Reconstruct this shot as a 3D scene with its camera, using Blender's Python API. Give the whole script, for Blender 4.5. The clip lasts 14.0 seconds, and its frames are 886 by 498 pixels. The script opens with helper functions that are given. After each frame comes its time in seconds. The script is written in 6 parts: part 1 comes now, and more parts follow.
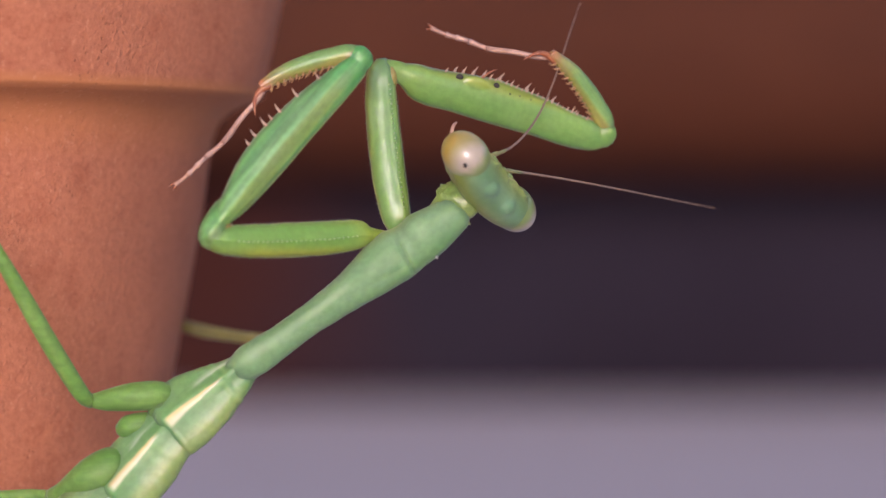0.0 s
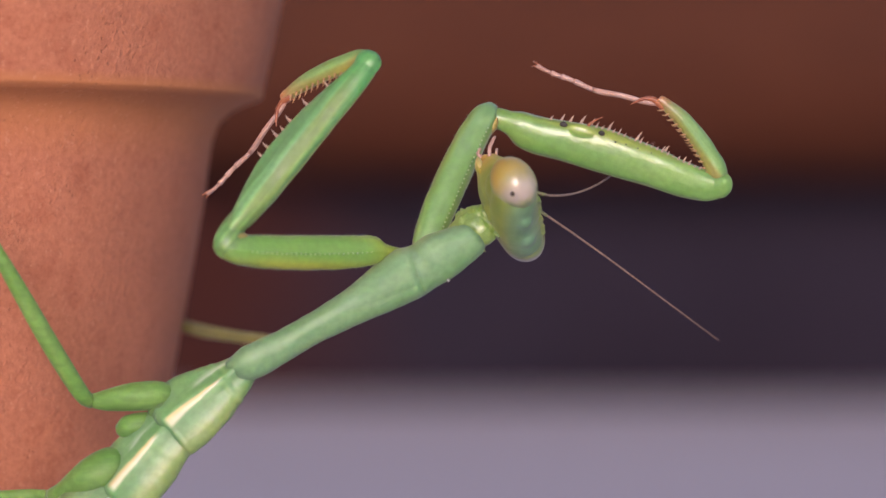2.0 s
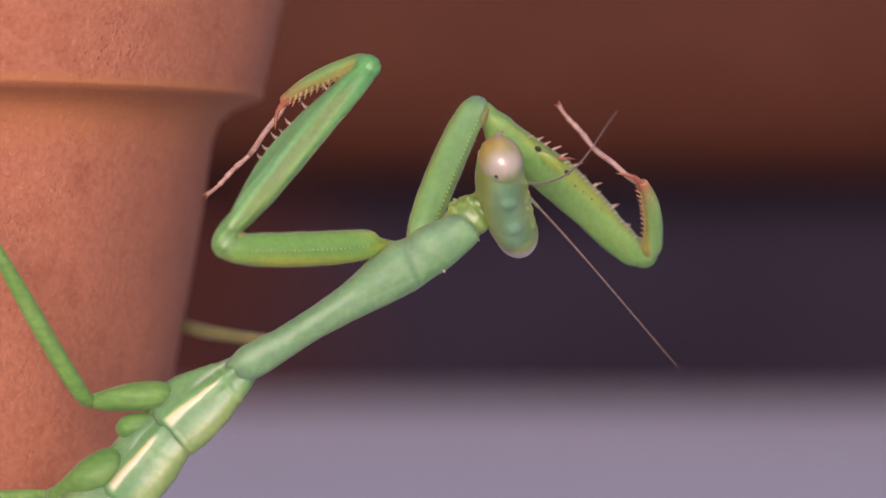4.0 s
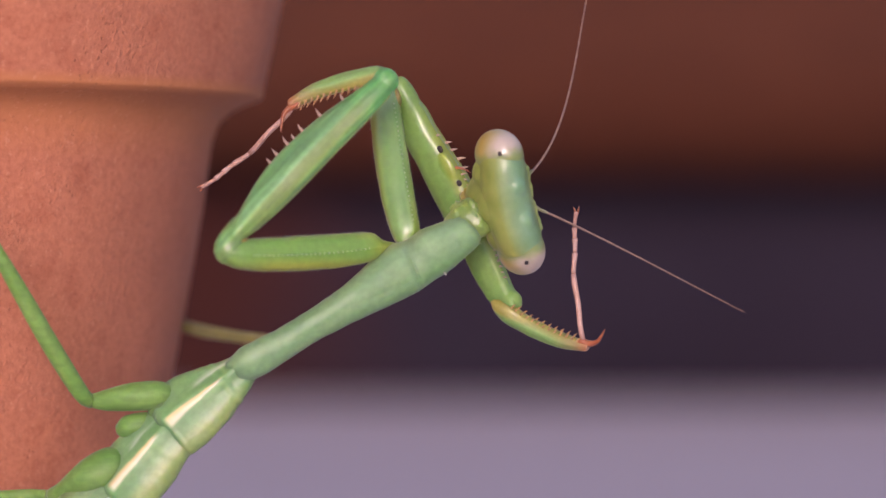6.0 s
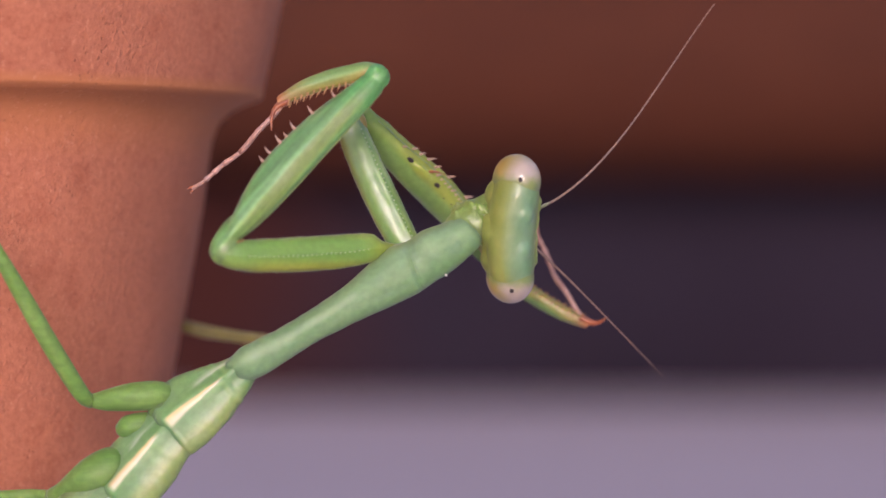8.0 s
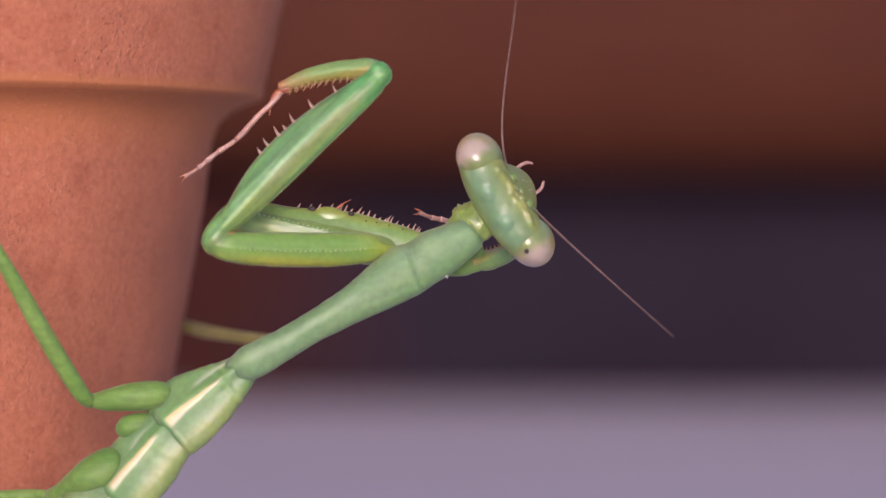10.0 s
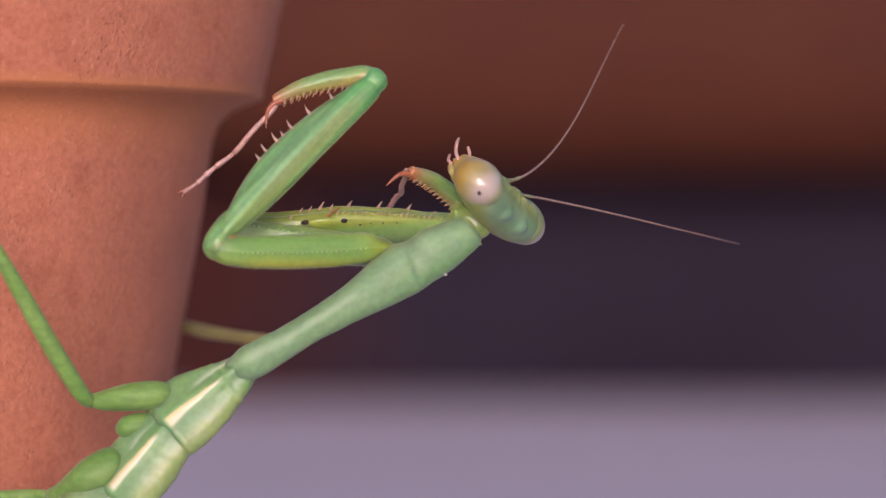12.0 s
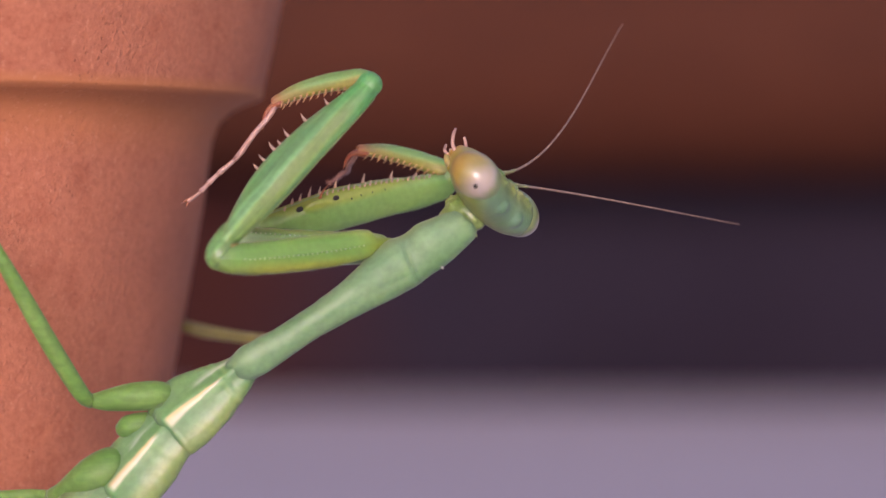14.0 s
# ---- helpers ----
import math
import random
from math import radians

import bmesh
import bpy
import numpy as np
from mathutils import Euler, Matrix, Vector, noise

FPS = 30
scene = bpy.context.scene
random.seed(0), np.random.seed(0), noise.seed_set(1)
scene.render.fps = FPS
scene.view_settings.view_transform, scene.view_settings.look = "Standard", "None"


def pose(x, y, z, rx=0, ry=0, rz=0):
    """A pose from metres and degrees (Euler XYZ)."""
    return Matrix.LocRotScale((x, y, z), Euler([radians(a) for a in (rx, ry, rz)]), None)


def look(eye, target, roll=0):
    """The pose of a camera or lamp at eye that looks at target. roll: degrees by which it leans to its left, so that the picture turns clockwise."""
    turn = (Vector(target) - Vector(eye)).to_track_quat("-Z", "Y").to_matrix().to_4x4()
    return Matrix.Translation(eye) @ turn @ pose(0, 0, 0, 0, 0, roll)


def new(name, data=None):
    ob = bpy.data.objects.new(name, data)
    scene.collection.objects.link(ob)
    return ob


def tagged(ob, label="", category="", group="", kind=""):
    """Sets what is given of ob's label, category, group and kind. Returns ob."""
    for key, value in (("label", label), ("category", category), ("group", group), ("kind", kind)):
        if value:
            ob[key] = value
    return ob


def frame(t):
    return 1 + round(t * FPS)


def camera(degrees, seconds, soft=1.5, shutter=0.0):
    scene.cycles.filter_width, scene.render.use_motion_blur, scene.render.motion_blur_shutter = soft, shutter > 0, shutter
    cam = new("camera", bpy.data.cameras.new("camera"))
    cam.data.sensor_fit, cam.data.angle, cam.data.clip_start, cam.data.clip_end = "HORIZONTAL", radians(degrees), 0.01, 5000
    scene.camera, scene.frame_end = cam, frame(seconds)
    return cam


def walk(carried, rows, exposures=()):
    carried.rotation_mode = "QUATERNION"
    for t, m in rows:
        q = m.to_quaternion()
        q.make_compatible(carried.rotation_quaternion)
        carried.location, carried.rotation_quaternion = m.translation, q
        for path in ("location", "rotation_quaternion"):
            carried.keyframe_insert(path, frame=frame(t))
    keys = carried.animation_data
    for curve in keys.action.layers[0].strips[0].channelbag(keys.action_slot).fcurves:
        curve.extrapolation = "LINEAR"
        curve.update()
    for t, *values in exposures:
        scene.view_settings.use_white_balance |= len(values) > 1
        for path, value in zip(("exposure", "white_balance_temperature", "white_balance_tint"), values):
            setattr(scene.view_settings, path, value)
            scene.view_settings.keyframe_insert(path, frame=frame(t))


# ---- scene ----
cam = camera(15, 14.0, soft=1.5)
CAM_Z = 0.100          # the lens stands ten centimetres over the slab
DIST = 0.1861          # from the lens to the insect
cam.data.dof.use_dof = True
cam.data.dof.focus_distance = DIST + 0.0026
cam.data.dof.aperture_fstop = 31.0
STAND = look((0, -DIST, CAM_Z), (0, 0, CAM_Z))
walk(cam, [(0.0, STAND), (14.0, STAND)], exposures=[(0.0, 0.09, 6310, 26), (3.2, 0.09, 6310, 26), (5.3, 0.08, 6350, 37), (14.0, 0.08, 6350, 37)])

# ---- light: a bright hazy sky, the sun soft through haze, from behind the lens and above ----
SUN_FROM = Vector((-0.06, -0.97, 0.165)).normalized()
world = bpy.data.worlds.new("sky")
scene.world = world
world.use_nodes = True
wn = world.node_tree
sky = wn.nodes.new("ShaderNodeTexSky")
sky.sky_type = "NISHITA"
sky.sun_disc = False
sky.sun_elevation = math.asin(SUN_FROM.z)
sky.sun_rotation = math.atan2(SUN_FROM.x, SUN_FROM.y)
wn.links.new(sky.outputs[0], wn.nodes["Background"].inputs[0])
wn.nodes["Background"].inputs[1].default_value = 0.25
sun = new("sun", bpy.data.lights.new("sun", "SUN"))
sun.data.energy = 2.4
sun.data.angle = radians(22)
sun.data.color = (1.0, 0.955, 0.93)
sun.matrix_world = look(SUN_FROM, (0, 0, 0))


# ---- materials ----
def material(name, rough=0.5, metal=0.0):
    m = bpy.data.materials.new(name)
    m.use_nodes = True
    b = m.node_tree.nodes["Principled BSDF"]
    b.inputs["Roughness"].default_value = rough
    b.inputs["Metallic"].default_value = metal
    return m, m.node_tree, b


def noise_node(nt, scale, detail=4.0, rough=0.55, coord="Object"):
    tc = nt.nodes.new("ShaderNodeTexCoord")
    n = nt.nodes.new("ShaderNodeTexNoise")
    n.inputs["Scale"].default_value = scale
    n.inputs["Detail"].default_value = detail
    n.inputs["Roughness"].default_value = rough
    nt.links.new(tc.outputs[coord], n.inputs["Vector"])
    return n


def ramp(nt, fac, stops):
    r = nt.nodes.new("ShaderNodeValToRGB")
    while len(r.color_ramp.elements) < len(stops):
        r.color_ramp.elements.new(0.5)
    for e, (p, c) in zip(r.color_ramp.elements, stops):
        e.position, e.color = p, (*c, 1)
    nt.links.new(fac, r.inputs[0])
    return r


def mixed(nt, fac, a, b, blend="MIX"):
    m = nt.nodes.new("ShaderNodeMix")
    m.data_type, m.blend_type = "RGBA", blend
    for value, slot in ((fac, 0), (a, 6), (b, 7)):
        if isinstance(value, (int, float)):
            m.inputs[slot].default_value = value
        elif isinstance(value, tuple):
            m.inputs[slot].default_value = (*value, 1)
        else:
            nt.links.new(value, m.inputs[slot])
    return m.outputs[2]


def bumped(nt, b, height, strength, distance):
    bp = nt.nodes.new("ShaderNodeBump")
    bp.inputs["Strength"].default_value = strength
    bp.inputs["Distance"].default_value = distance
    nt.links.new(height, bp.inputs["Height"])
    nt.links.new(bp.outputs[0], b.inputs["Normal"])
    return bp


def skin(name, dark, light, rough=0.4, gloss=0.5, scale=900, through_light=0.85, wet=0.0, film_ior=1.5, streak=1.0, bloom=0.05, layers=(), film_rough=0.16, relief=0.55, lines=0.0, milky=0.000):
    """Waxy insect cuticle: two greens in blotches drawn out along the limb, fine grain, a wet film.
    film_ior: how strongly that film mirrors.
    layers: (axis, from, to, colour, strength), pigment that sets in between two places of an axis, in mm.
    lines: strength of fine furrows along the limb; milky: share of pale pigment."""
    m, nt, b = material(name, rough)
    tc = nt.nodes.new("ShaderNodeTexCoord")
    mp = nt.nodes.new("ShaderNodeMapping")
    mp.inputs["Scale"].default_value = (streak, 1, 1)
    nt.links.new(tc.outputs["Object"], mp.inputs[0])

    def drawn(s, detail=4.0, r=0.55):
        n = nt.nodes.new("ShaderNodeTexNoise")
        n.inputs["Scale"].default_value = s
        n.inputs["Detail"].default_value = detail
        n.inputs["Roughness"].default_value = r
        nt.links.new(mp.outputs[0], n.inputs["Vector"])
        return n.outputs[0]

    col = ramp(nt, drawn(scale, 4), [(0.30, dark), (0.70, light)]).outputs[0]
    so = nt.nodes.new("ShaderNodeSeparateXYZ")
    nt.links.new(tc.outputs["Object"], so.inputs[0])
    for axis, low, high, tint, strength in layers:
        wob = nt.nodes.new("ShaderNodeMath")
        wob.operation = "MULTIPLY_ADD"
        wob.inputs[1].default_value = 0.0004
        nt.links.new(drawn(scale * 0.8, 3), wob.inputs[0])
        nt.links.new(so.outputs["xyz".index(axis)], wob.inputs[2])
        mr = nt.nodes.new("ShaderNodeMapRange")
        mr.interpolation_type = "SMOOTHSTEP"
        mr.inputs["From Min"].default_value = low * 0.001 + 0.0002
        mr.inputs["From Max"].default_value = high * 0.001 + 0.0002
        mr.inputs["To Max"].default_value = strength
        nt.links.new(wob.outputs[0], mr.inputs["Value"])
        col = mixed(nt, mr.outputs[0], col, tint)
    if lines:
        fine = nt.nodes.new("ShaderNodeMapping")
        fine.inputs["Scale"].default_value = (0.05, 1, 1)
        nt.links.new(tc.outputs["Object"], fine.inputs[0])
        ln = nt.nodes.new("ShaderNodeTexNoise")
        ln.inputs["Scale"].default_value = 2600
        ln.inputs["Detail"].default_value = 3
        nt.links.new(fine.outputs[0], ln.inputs["Vector"])
        furrow = ramp(nt, ln.outputs[0], [(0.40, (1 - 0.3 * lines,) * 3), (0.60, (1.0 + 0.12 * lines,) * 3)]).outputs[0]
        col = mixed(nt, 1.0, col, furrow, "MULTIPLY")
    if milky:
        col = mixed(nt, milky, col, (0.50, 0.60, 0.47))
    speck = ramp(nt, noise_node(nt, scale * 7, 2).outputs[0], [(0.35, (0.80, 0.80, 0.82)), (0.65, (0.92, 0.92, 0.94))])
    col = mixed(nt, 1.0, col, speck.outputs[0], "MULTIPLY")
    if name.startswith("cuticle"):
        vivid = nt.nodes.new("ShaderNodeHueSaturation")
        vivid.inputs["Hue"].default_value = 0.487
        vivid.inputs["Saturation"].default_value = 1.05
        vivid.inputs["Value"].default_value = 1.07
        nt.links.new(col, vivid.inputs["Color"])
        col = vivid.outputs[0]
    nt.links.new(col, b.inputs["Base Color"])
    b.inputs["Specular IOR Level"].default_value = gloss
    b.inputs["Subsurface Weight"].default_value = through_light
    b.inputs["Subsurface Radius"].default_value = (0.9, 1.0, 0.5)
    b.inputs["Subsurface Scale"].default_value = 0.0026
    b.inputs["Sheen Weight"].default_value = bloom
    b.inputs["Sheen Roughness"].default_value = 0.35
    b.inputs["Sheen Tint"].default_value = (0.86, 0.82, 1.0, 1)
    film = nt.nodes.new("ShaderNodeMath")
    film.operation = "MULTIPLY"
    film.inputs[1].default_value = wet
    nt.links.new(ramp(nt, drawn(scale * 1.3, 3), [(0.42, (0.08, 0.08, 0.08)), (0.62, (1, 1, 1))]).outputs[0], film.inputs[0])
    nt.links.new(film.outputs[0], b.inputs["Coat Weight"])
    b.inputs["Coat Roughness"].default_value = film_rough
    b.inputs["Coat IOR"].default_value = film_ior
    height = drawn(scale * 1.6, 5, 0.65)
    if lines:
        height = mixed(nt, 0.5, height, ln.outputs[0])
    bp = bumped(nt, b, height, relief, 0.00016)
    nt.links.new(bp.outputs[0], b.inputs["Coat Normal"])
    return m


GREEN = skin("cuticle_green", (0.048, 0.196, 0.058), (0.200, 0.330, 0.115), rough=0.42, wet=0.9, scale=520, streak=0.3, milky=0.025)
GREEN_PALE = skin("cuticle_pale", (0.095, 0.228, 0.100), (0.162, 0.300, 0.158), rough=0.55, gloss=0.3, scale=520, streak=0.35, bloom=0.12, milky=0.032)
YELLOWISH = (0.270, 0.320, 0.040)
GREEN_COXA = skin("cuticle_coxa", (0.105, 0.262, 0.056), (0.165, 0.330, 0.088), rough=0.46, gloss=0.4, wet=0.16, scale=420, streak=0.3, bloom=0.08, relief=0.35,
                  layers=[("z", -0.35, -1.05, YELLOWISH, 0.75), ("z", 0.35, 0.85, (0.230, 0.300, 0.060), 0.55), ("x", 7.6, 9.6, (0.120, 0.285, 0.075), 0.5), ("x", 2.6, 0.6, YELLOWISH, 0.5)], milky=0.021)
COXA_BLUISH = skin("cuticle_coxa_bluish", (0.105, 0.259, 0.070), (0.181, 0.337, 0.115), rough=0.34, wet=1.0, film_ior=2.0, scale=300, streak=0.35, film_rough=0.36, relief=0.22,
                   layers=[("z", 0.25, 0.8, (0.190, 0.300, 0.050), 0.7), ("z", -0.6, -1.2, (0.150, 0.310, 0.070), 0.6)], milky=0.029)
GREEN_FEMUR = skin("cuticle_femur", (0.070, 0.243, 0.092), (0.140, 0.322, 0.138), rough=0.42, wet=0.16, scale=420, streak=0.12, film_rough=0.24, relief=0.6, lines=1.0,
                   layers=[("z", 0.30, 0.02, (0.175, 0.300, 0.072), 0.85), ("z", -0.42, -0.62, (0.085, 0.270, 0.090), 0.8), ("x", 9.6, 12.2, (0.058, 0.275, 0.098), 0.75), ("x", 2.6, 0.9, (0.100, 0.290, 0.085), 0.5)], milky=0.032)
FEMUR_INNER = skin("cuticle_femur_inner", (0.088, 0.240, 0.058), (0.160, 0.322, 0.090), rough=0.48, gloss=0.3, wet=0.6, film_ior=1.6, scale=420, streak=0.3, film_rough=0.27, relief=0.3,
                   layers=[("z", 0.35, 0.85, (0.215, 0.285, 0.045), 0.85), ("x", 3.4, 1.4, (0.150, 0.290, 0.072), 0.6), ("z", -0.6, -1.1, (0.110, 0.290, 0.072), 0.6), ("x", 11.6, 13.2, (0.120, 0.285, 0.080), 0.6)], milky=0.023)
GREEN_TIBIA = skin("cuticle_tibia", (0.100, 0.255, 0.075), (0.165, 0.318, 0.110), rough=0.42, wet=0.35, scale=620, streak=0.3, film_rough=0.24, lines=0.5, milky=0.03,
                   layers=[("z", -0.45, -0.05, (0.290, 0.265, 0.055), 0.85), ("x", 3.6, 5.2, (0.280, 0.225, 0.090), 0.6), ("x", 5.0, 5.9, (0.420, 0.170, 0.070), 0.85)])
GREEN_LEG = skin("cuticle_leg", (0.088, 0.226, 0.052), (0.145, 0.292, 0.082), rough=0.55, gloss=0.3, wet=0.05, scale=420, streak=0.3, bloom=0.14, relief=0.4, lines=0.45, milky=0.013)
BEIGE_LEG = skin("cuticle_beige", (0.165, 0.172, 0.070), (0.230, 0.235, 0.105), rough=0.5)
GREEN_HEAD = skin("cuticle_head", (0.123, 0.250, 0.050), (0.193, 0.319, 0.088), rough=0.36, wet=0.8, scale=1000, milky=0.017)


def head_material():
    """Green head: a crown tinted cooler for the sky it mirrors, a broken yellow line over the brow, ochre towards the
    mouth.
    """
    m, nt, b = material("cuticle_head_skin", 0.44)
    n = noise_node(nt, 650, 4)
    tc = nt.nodes.new("ShaderNodeTexCoord")
    sx = nt.nodes.new("ShaderNodeSeparateXYZ")
    nt.links.new(tc.outputs["Object"], sx.inputs[0])

    def span(out, low, high):
        r = nt.nodes.new("ShaderNodeMapRange")
        r.inputs["From Min"].default_value = low * 0.001
        r.inputs["From Max"].default_value = high * 0.001
        nt.links.new(out, r.inputs["Value"])
        return r.outputs[0]

    def times(a, c):
        k = nt.nodes.new("ShaderNodeMath")
        k.operation = "MULTIPLY"
        nt.links.new(a, k.inputs[0])
        nt.links.new(c, k.inputs[1])
        return k.outputs[0]

    leaf = ramp(nt, n.outputs[0], [(0.32, (0.145, 0.192, 0.034)), (0.68, (0.215, 0.258, 0.062))]).outputs[0]
    # sky reflection on the crown, put into the base colour
    sky_tint = ramp(nt, n.outputs[0], [(0.32, (0.090, 0.205, 0.098)), (0.68, (0.150, 0.290, 0.176))]).outputs[0]
    col = mixed(nt, span(sx.outputs[2], 0.75, 1.45), leaf, sky_tint)
    gate = ramp(nt, noise_node(nt, 1100, 3).outputs[0], [(0.50, (0, 0, 0)), (0.62, (1, 1, 1))]).outputs[0]
    brow = times(times(span(sx.outputs[1], 0.85, 1.05), times(span(sx.outputs[2], 0.25, 0.45), span(sx.outputs[2], 0.80, 0.55))), gate)
    col = mixed(nt, brow, col, (0.40, 0.38, 0.12))
    col = mixed(nt, span(sx.outputs[2], -2.3, -3.7), col, (0.40, 0.26, 0.035))
    nt.links.new(col, b.inputs["Base Color"])
    b.inputs["Subsurface Weight"].default_value = 0.4
    b.inputs["Subsurface Radius"].default_value = (0.727, 1.016, 0.358)
    b.inputs["Subsurface Scale"].default_value = 0.0008
    b.inputs["Coat Weight"].default_value = 0.14
    b.inputs["Coat Roughness"].default_value = 0.2
    b.inputs["Sheen Weight"].default_value = 0.03
    bp = bumped(nt, b, noise_node(nt, 800, 4).outputs[0], 0.42, 0.0002)
    nt.links.new(bp.outputs[0], b.inputs["Coat Normal"])
    return m


HEAD_SKIN = head_material()
SEAM = skin("seam_pale", (0.46, 0.58, 0.34), (0.58, 0.66, 0.46), rough=0.3, wet=0.8, scale=1500)
NECK = skin("neck_membrane", (0.150, 0.265, 0.045), (0.225, 0.330, 0.085), rough=0.34, wet=1.0, scale=900, film_rough=0.12, relief=0.7)
JOINT = skin("joint_ochre", (0.300, 0.235, 0.045), (0.380, 0.290, 0.070), rough=0.4, wet=0.5)
def plate_skin(name, x0, x1, w0, w1, shades=((0.060, 0.225, 0.068), (0.155, 0.325, 0.120)), band=((0.50, 0.52, 0.38), (0.52, 0.40, 0.20)), soft=0.45, strong=1.0, waxy=0.6, **more):
    """Thorax plate: blotched green, white waxy streaks, and a cream band down the midline that widens from w0 to w1 (mm) between x0 and x1."""
    look_of = dict(rough=0.48, wet=0.28, scale=420, streak=0.35, film_rough=0.28, relief=0.4)
    look_of.update(more)
    m = skin(name, *shades, **look_of, milky=0.059,
             layers=[("y", 0.75, 1.5, (0.200, 0.270, 0.070), 0.6), ("y", -0.35, -1.1, (0.085, 0.255, 0.080), 0.5)])
    nt = m.node_tree
    b = nt.nodes["Principled BSDF"]
    col = b.inputs["Base Color"].links[0].from_socket
    tc = nt.nodes.new("ShaderNodeTexCoord")
    so = nt.nodes.new("ShaderNodeSeparateXYZ")
    nt.links.new(tc.outputs["Object"], so.inputs[0])

    def span(out, a, c, d=0.0, e=1.0, smooth=True):
        r = nt.nodes.new("ShaderNodeMapRange")
        r.interpolation_type = "SMOOTHSTEP" if smooth else "LINEAR"
        for slot, v in (("From Min", a), ("From Max", c), ("To Min", d), ("To Max", e)):
            r.inputs[slot].default_value = v
        nt.links.new(out, r.inputs["Value"])
        return r.outputs[0]

    def calc(op, a, c):
        k = nt.nodes.new("ShaderNodeMath")
        k.operation = op
        for i, v in enumerate((a, c)):
            if isinstance(v, float):
                k.inputs[i].default_value = v
            else:
                nt.links.new(v, k.inputs[i])
        return k.outputs[0]

    wob = calc("MULTIPLY", noise_node(nt, 500, 3).outputs[0], 0.00022)
    off = calc("SUBTRACT", calc("ADD", so.outputs[1], wob), 0.00011)
    width = span(so.outputs[0], x0 * 0.001, x1 * 0.001, w0 * 0.001, w1 * 0.001, False)
    ratio = calc("DIVIDE", off, width)
    body = calc("MULTIPLY", span(calc("ABSOLUTE", ratio, 0.0), 1 + soft, 1 - soft), calc("MULTIPLY", span(so.outputs[0], (x0 - 0.5) * 0.001, (x0 + 0.3) * 0.001), span(so.outputs[0], (x1 + 0.25) * 0.001, (x1 - 0.15) * 0.001)))
    cream = mixed(nt, span(ratio, 0.5, -0.7), *band)
    wax = calc("MULTIPLY", span(off, -0.0003, -0.0005), span(off, -0.0012, -0.0006))
    stretch = nt.nodes.new("ShaderNodeMapping")
    stretch.inputs["Scale"].default_value = (0.16, 1, 1)
    nt.links.new(tc.outputs["Object"], stretch.inputs[0])
    wn2 = nt.nodes.new("ShaderNodeTexNoise")
    wn2.inputs["Scale"].default_value = 1500
    nt.links.new(stretch.outputs[0], wn2.inputs["Vector"])
    wax = calc("MULTIPLY", wax, span(wn2.outputs[0], 0.50, 0.66))
    col = mixed(nt, calc("MULTIPLY", wax, waxy), col, (0.50, 0.56, 0.48))
    col = mixed(nt, calc("MULTIPLY", body, strong), col, cream)
    nt.links.new(col, b.inputs["Base Color"])
    return m


MESO_SKIN = plate_skin("cuticle_mesothorax", 1.1, 4.7, 0.06, 0.27, strong=0.9)
META_SKIN = plate_skin("cuticle_metathorax", 0.9, 4.5, 0.13, 0.27, strong=0.9)
# the shield's pale midline band is a broad highlight painted along the keel
SHIELD_SKIN = plate_skin("cuticle_shield", 0.3, 7.5, 0.34, 0.14, shades=((0.095, 0.228, 0.100), (0.162, 0.300, 0.158)), band=((0.26, 0.36, 0.25), (0.26, 0.36, 0.24)), soft=0.8, strong=0.4, waxy=0.0,
                         rough=0.55, gloss=0.3, wet=0.06, bloom=0.14)
YELLOW = skin("cuticle_yellow", (0.45, 0.40, 0.08), (0.55, 0.50, 0.18), rough=0.3)
ORANGE = skin("mouth_orange", (0.45, 0.22, 0.04), (0.60, 0.36, 0.08), rough=0.35)
PINK = skin("tarsus_pink", (0.38, 0.20, 0.15), (0.54, 0.34, 0.28), rough=0.45, scale=1500, through_light=0.1)
SPINE = skin("spine_horn", (0.40, 0.25, 0.17), (0.54, 0.40, 0.31), rough=0.35, scale=2500, through_light=0.1)
TOOTH = skin("tooth_brown", (0.34, 0.17, 0.06), (0.46, 0.27, 0.12), rough=0.35, scale=2500, through_light=0.1)
RED = skin("claw_red", (0.24, 0.055, 0.025), (0.36, 0.12, 0.05), rough=0.3, scale=1500, through_light=0.1)
CREAM = skin("stripe_cream", (0.42, 0.47, 0.25), (0.62, 0.62, 0.40), rough=0.4, scale=700, wet=0.6)
PALE_KEEL = skin("keel_pale", (0.17, 0.30, 0.155), (0.23, 0.35, 0.21), rough=0.5, bloom=0.15)
HAIR = skin("antenna_brown", (0.17, 0.105, 0.08), (0.26, 0.175, 0.14), rough=0.55, scale=2500, through_light=0.0)


def black_material():
    m, nt, b = material("black_spot", 0.65)
    n = noise_node(nt, 4000, 2)
    nt.links.new(ramp(nt, n.outputs[0], [(0.3, (0.008, 0.006, 0.006)), (0.7, (0.03, 0.022, 0.02))]).outputs[0], b.inputs["Base Color"])
    return m


BLACK = black_material()


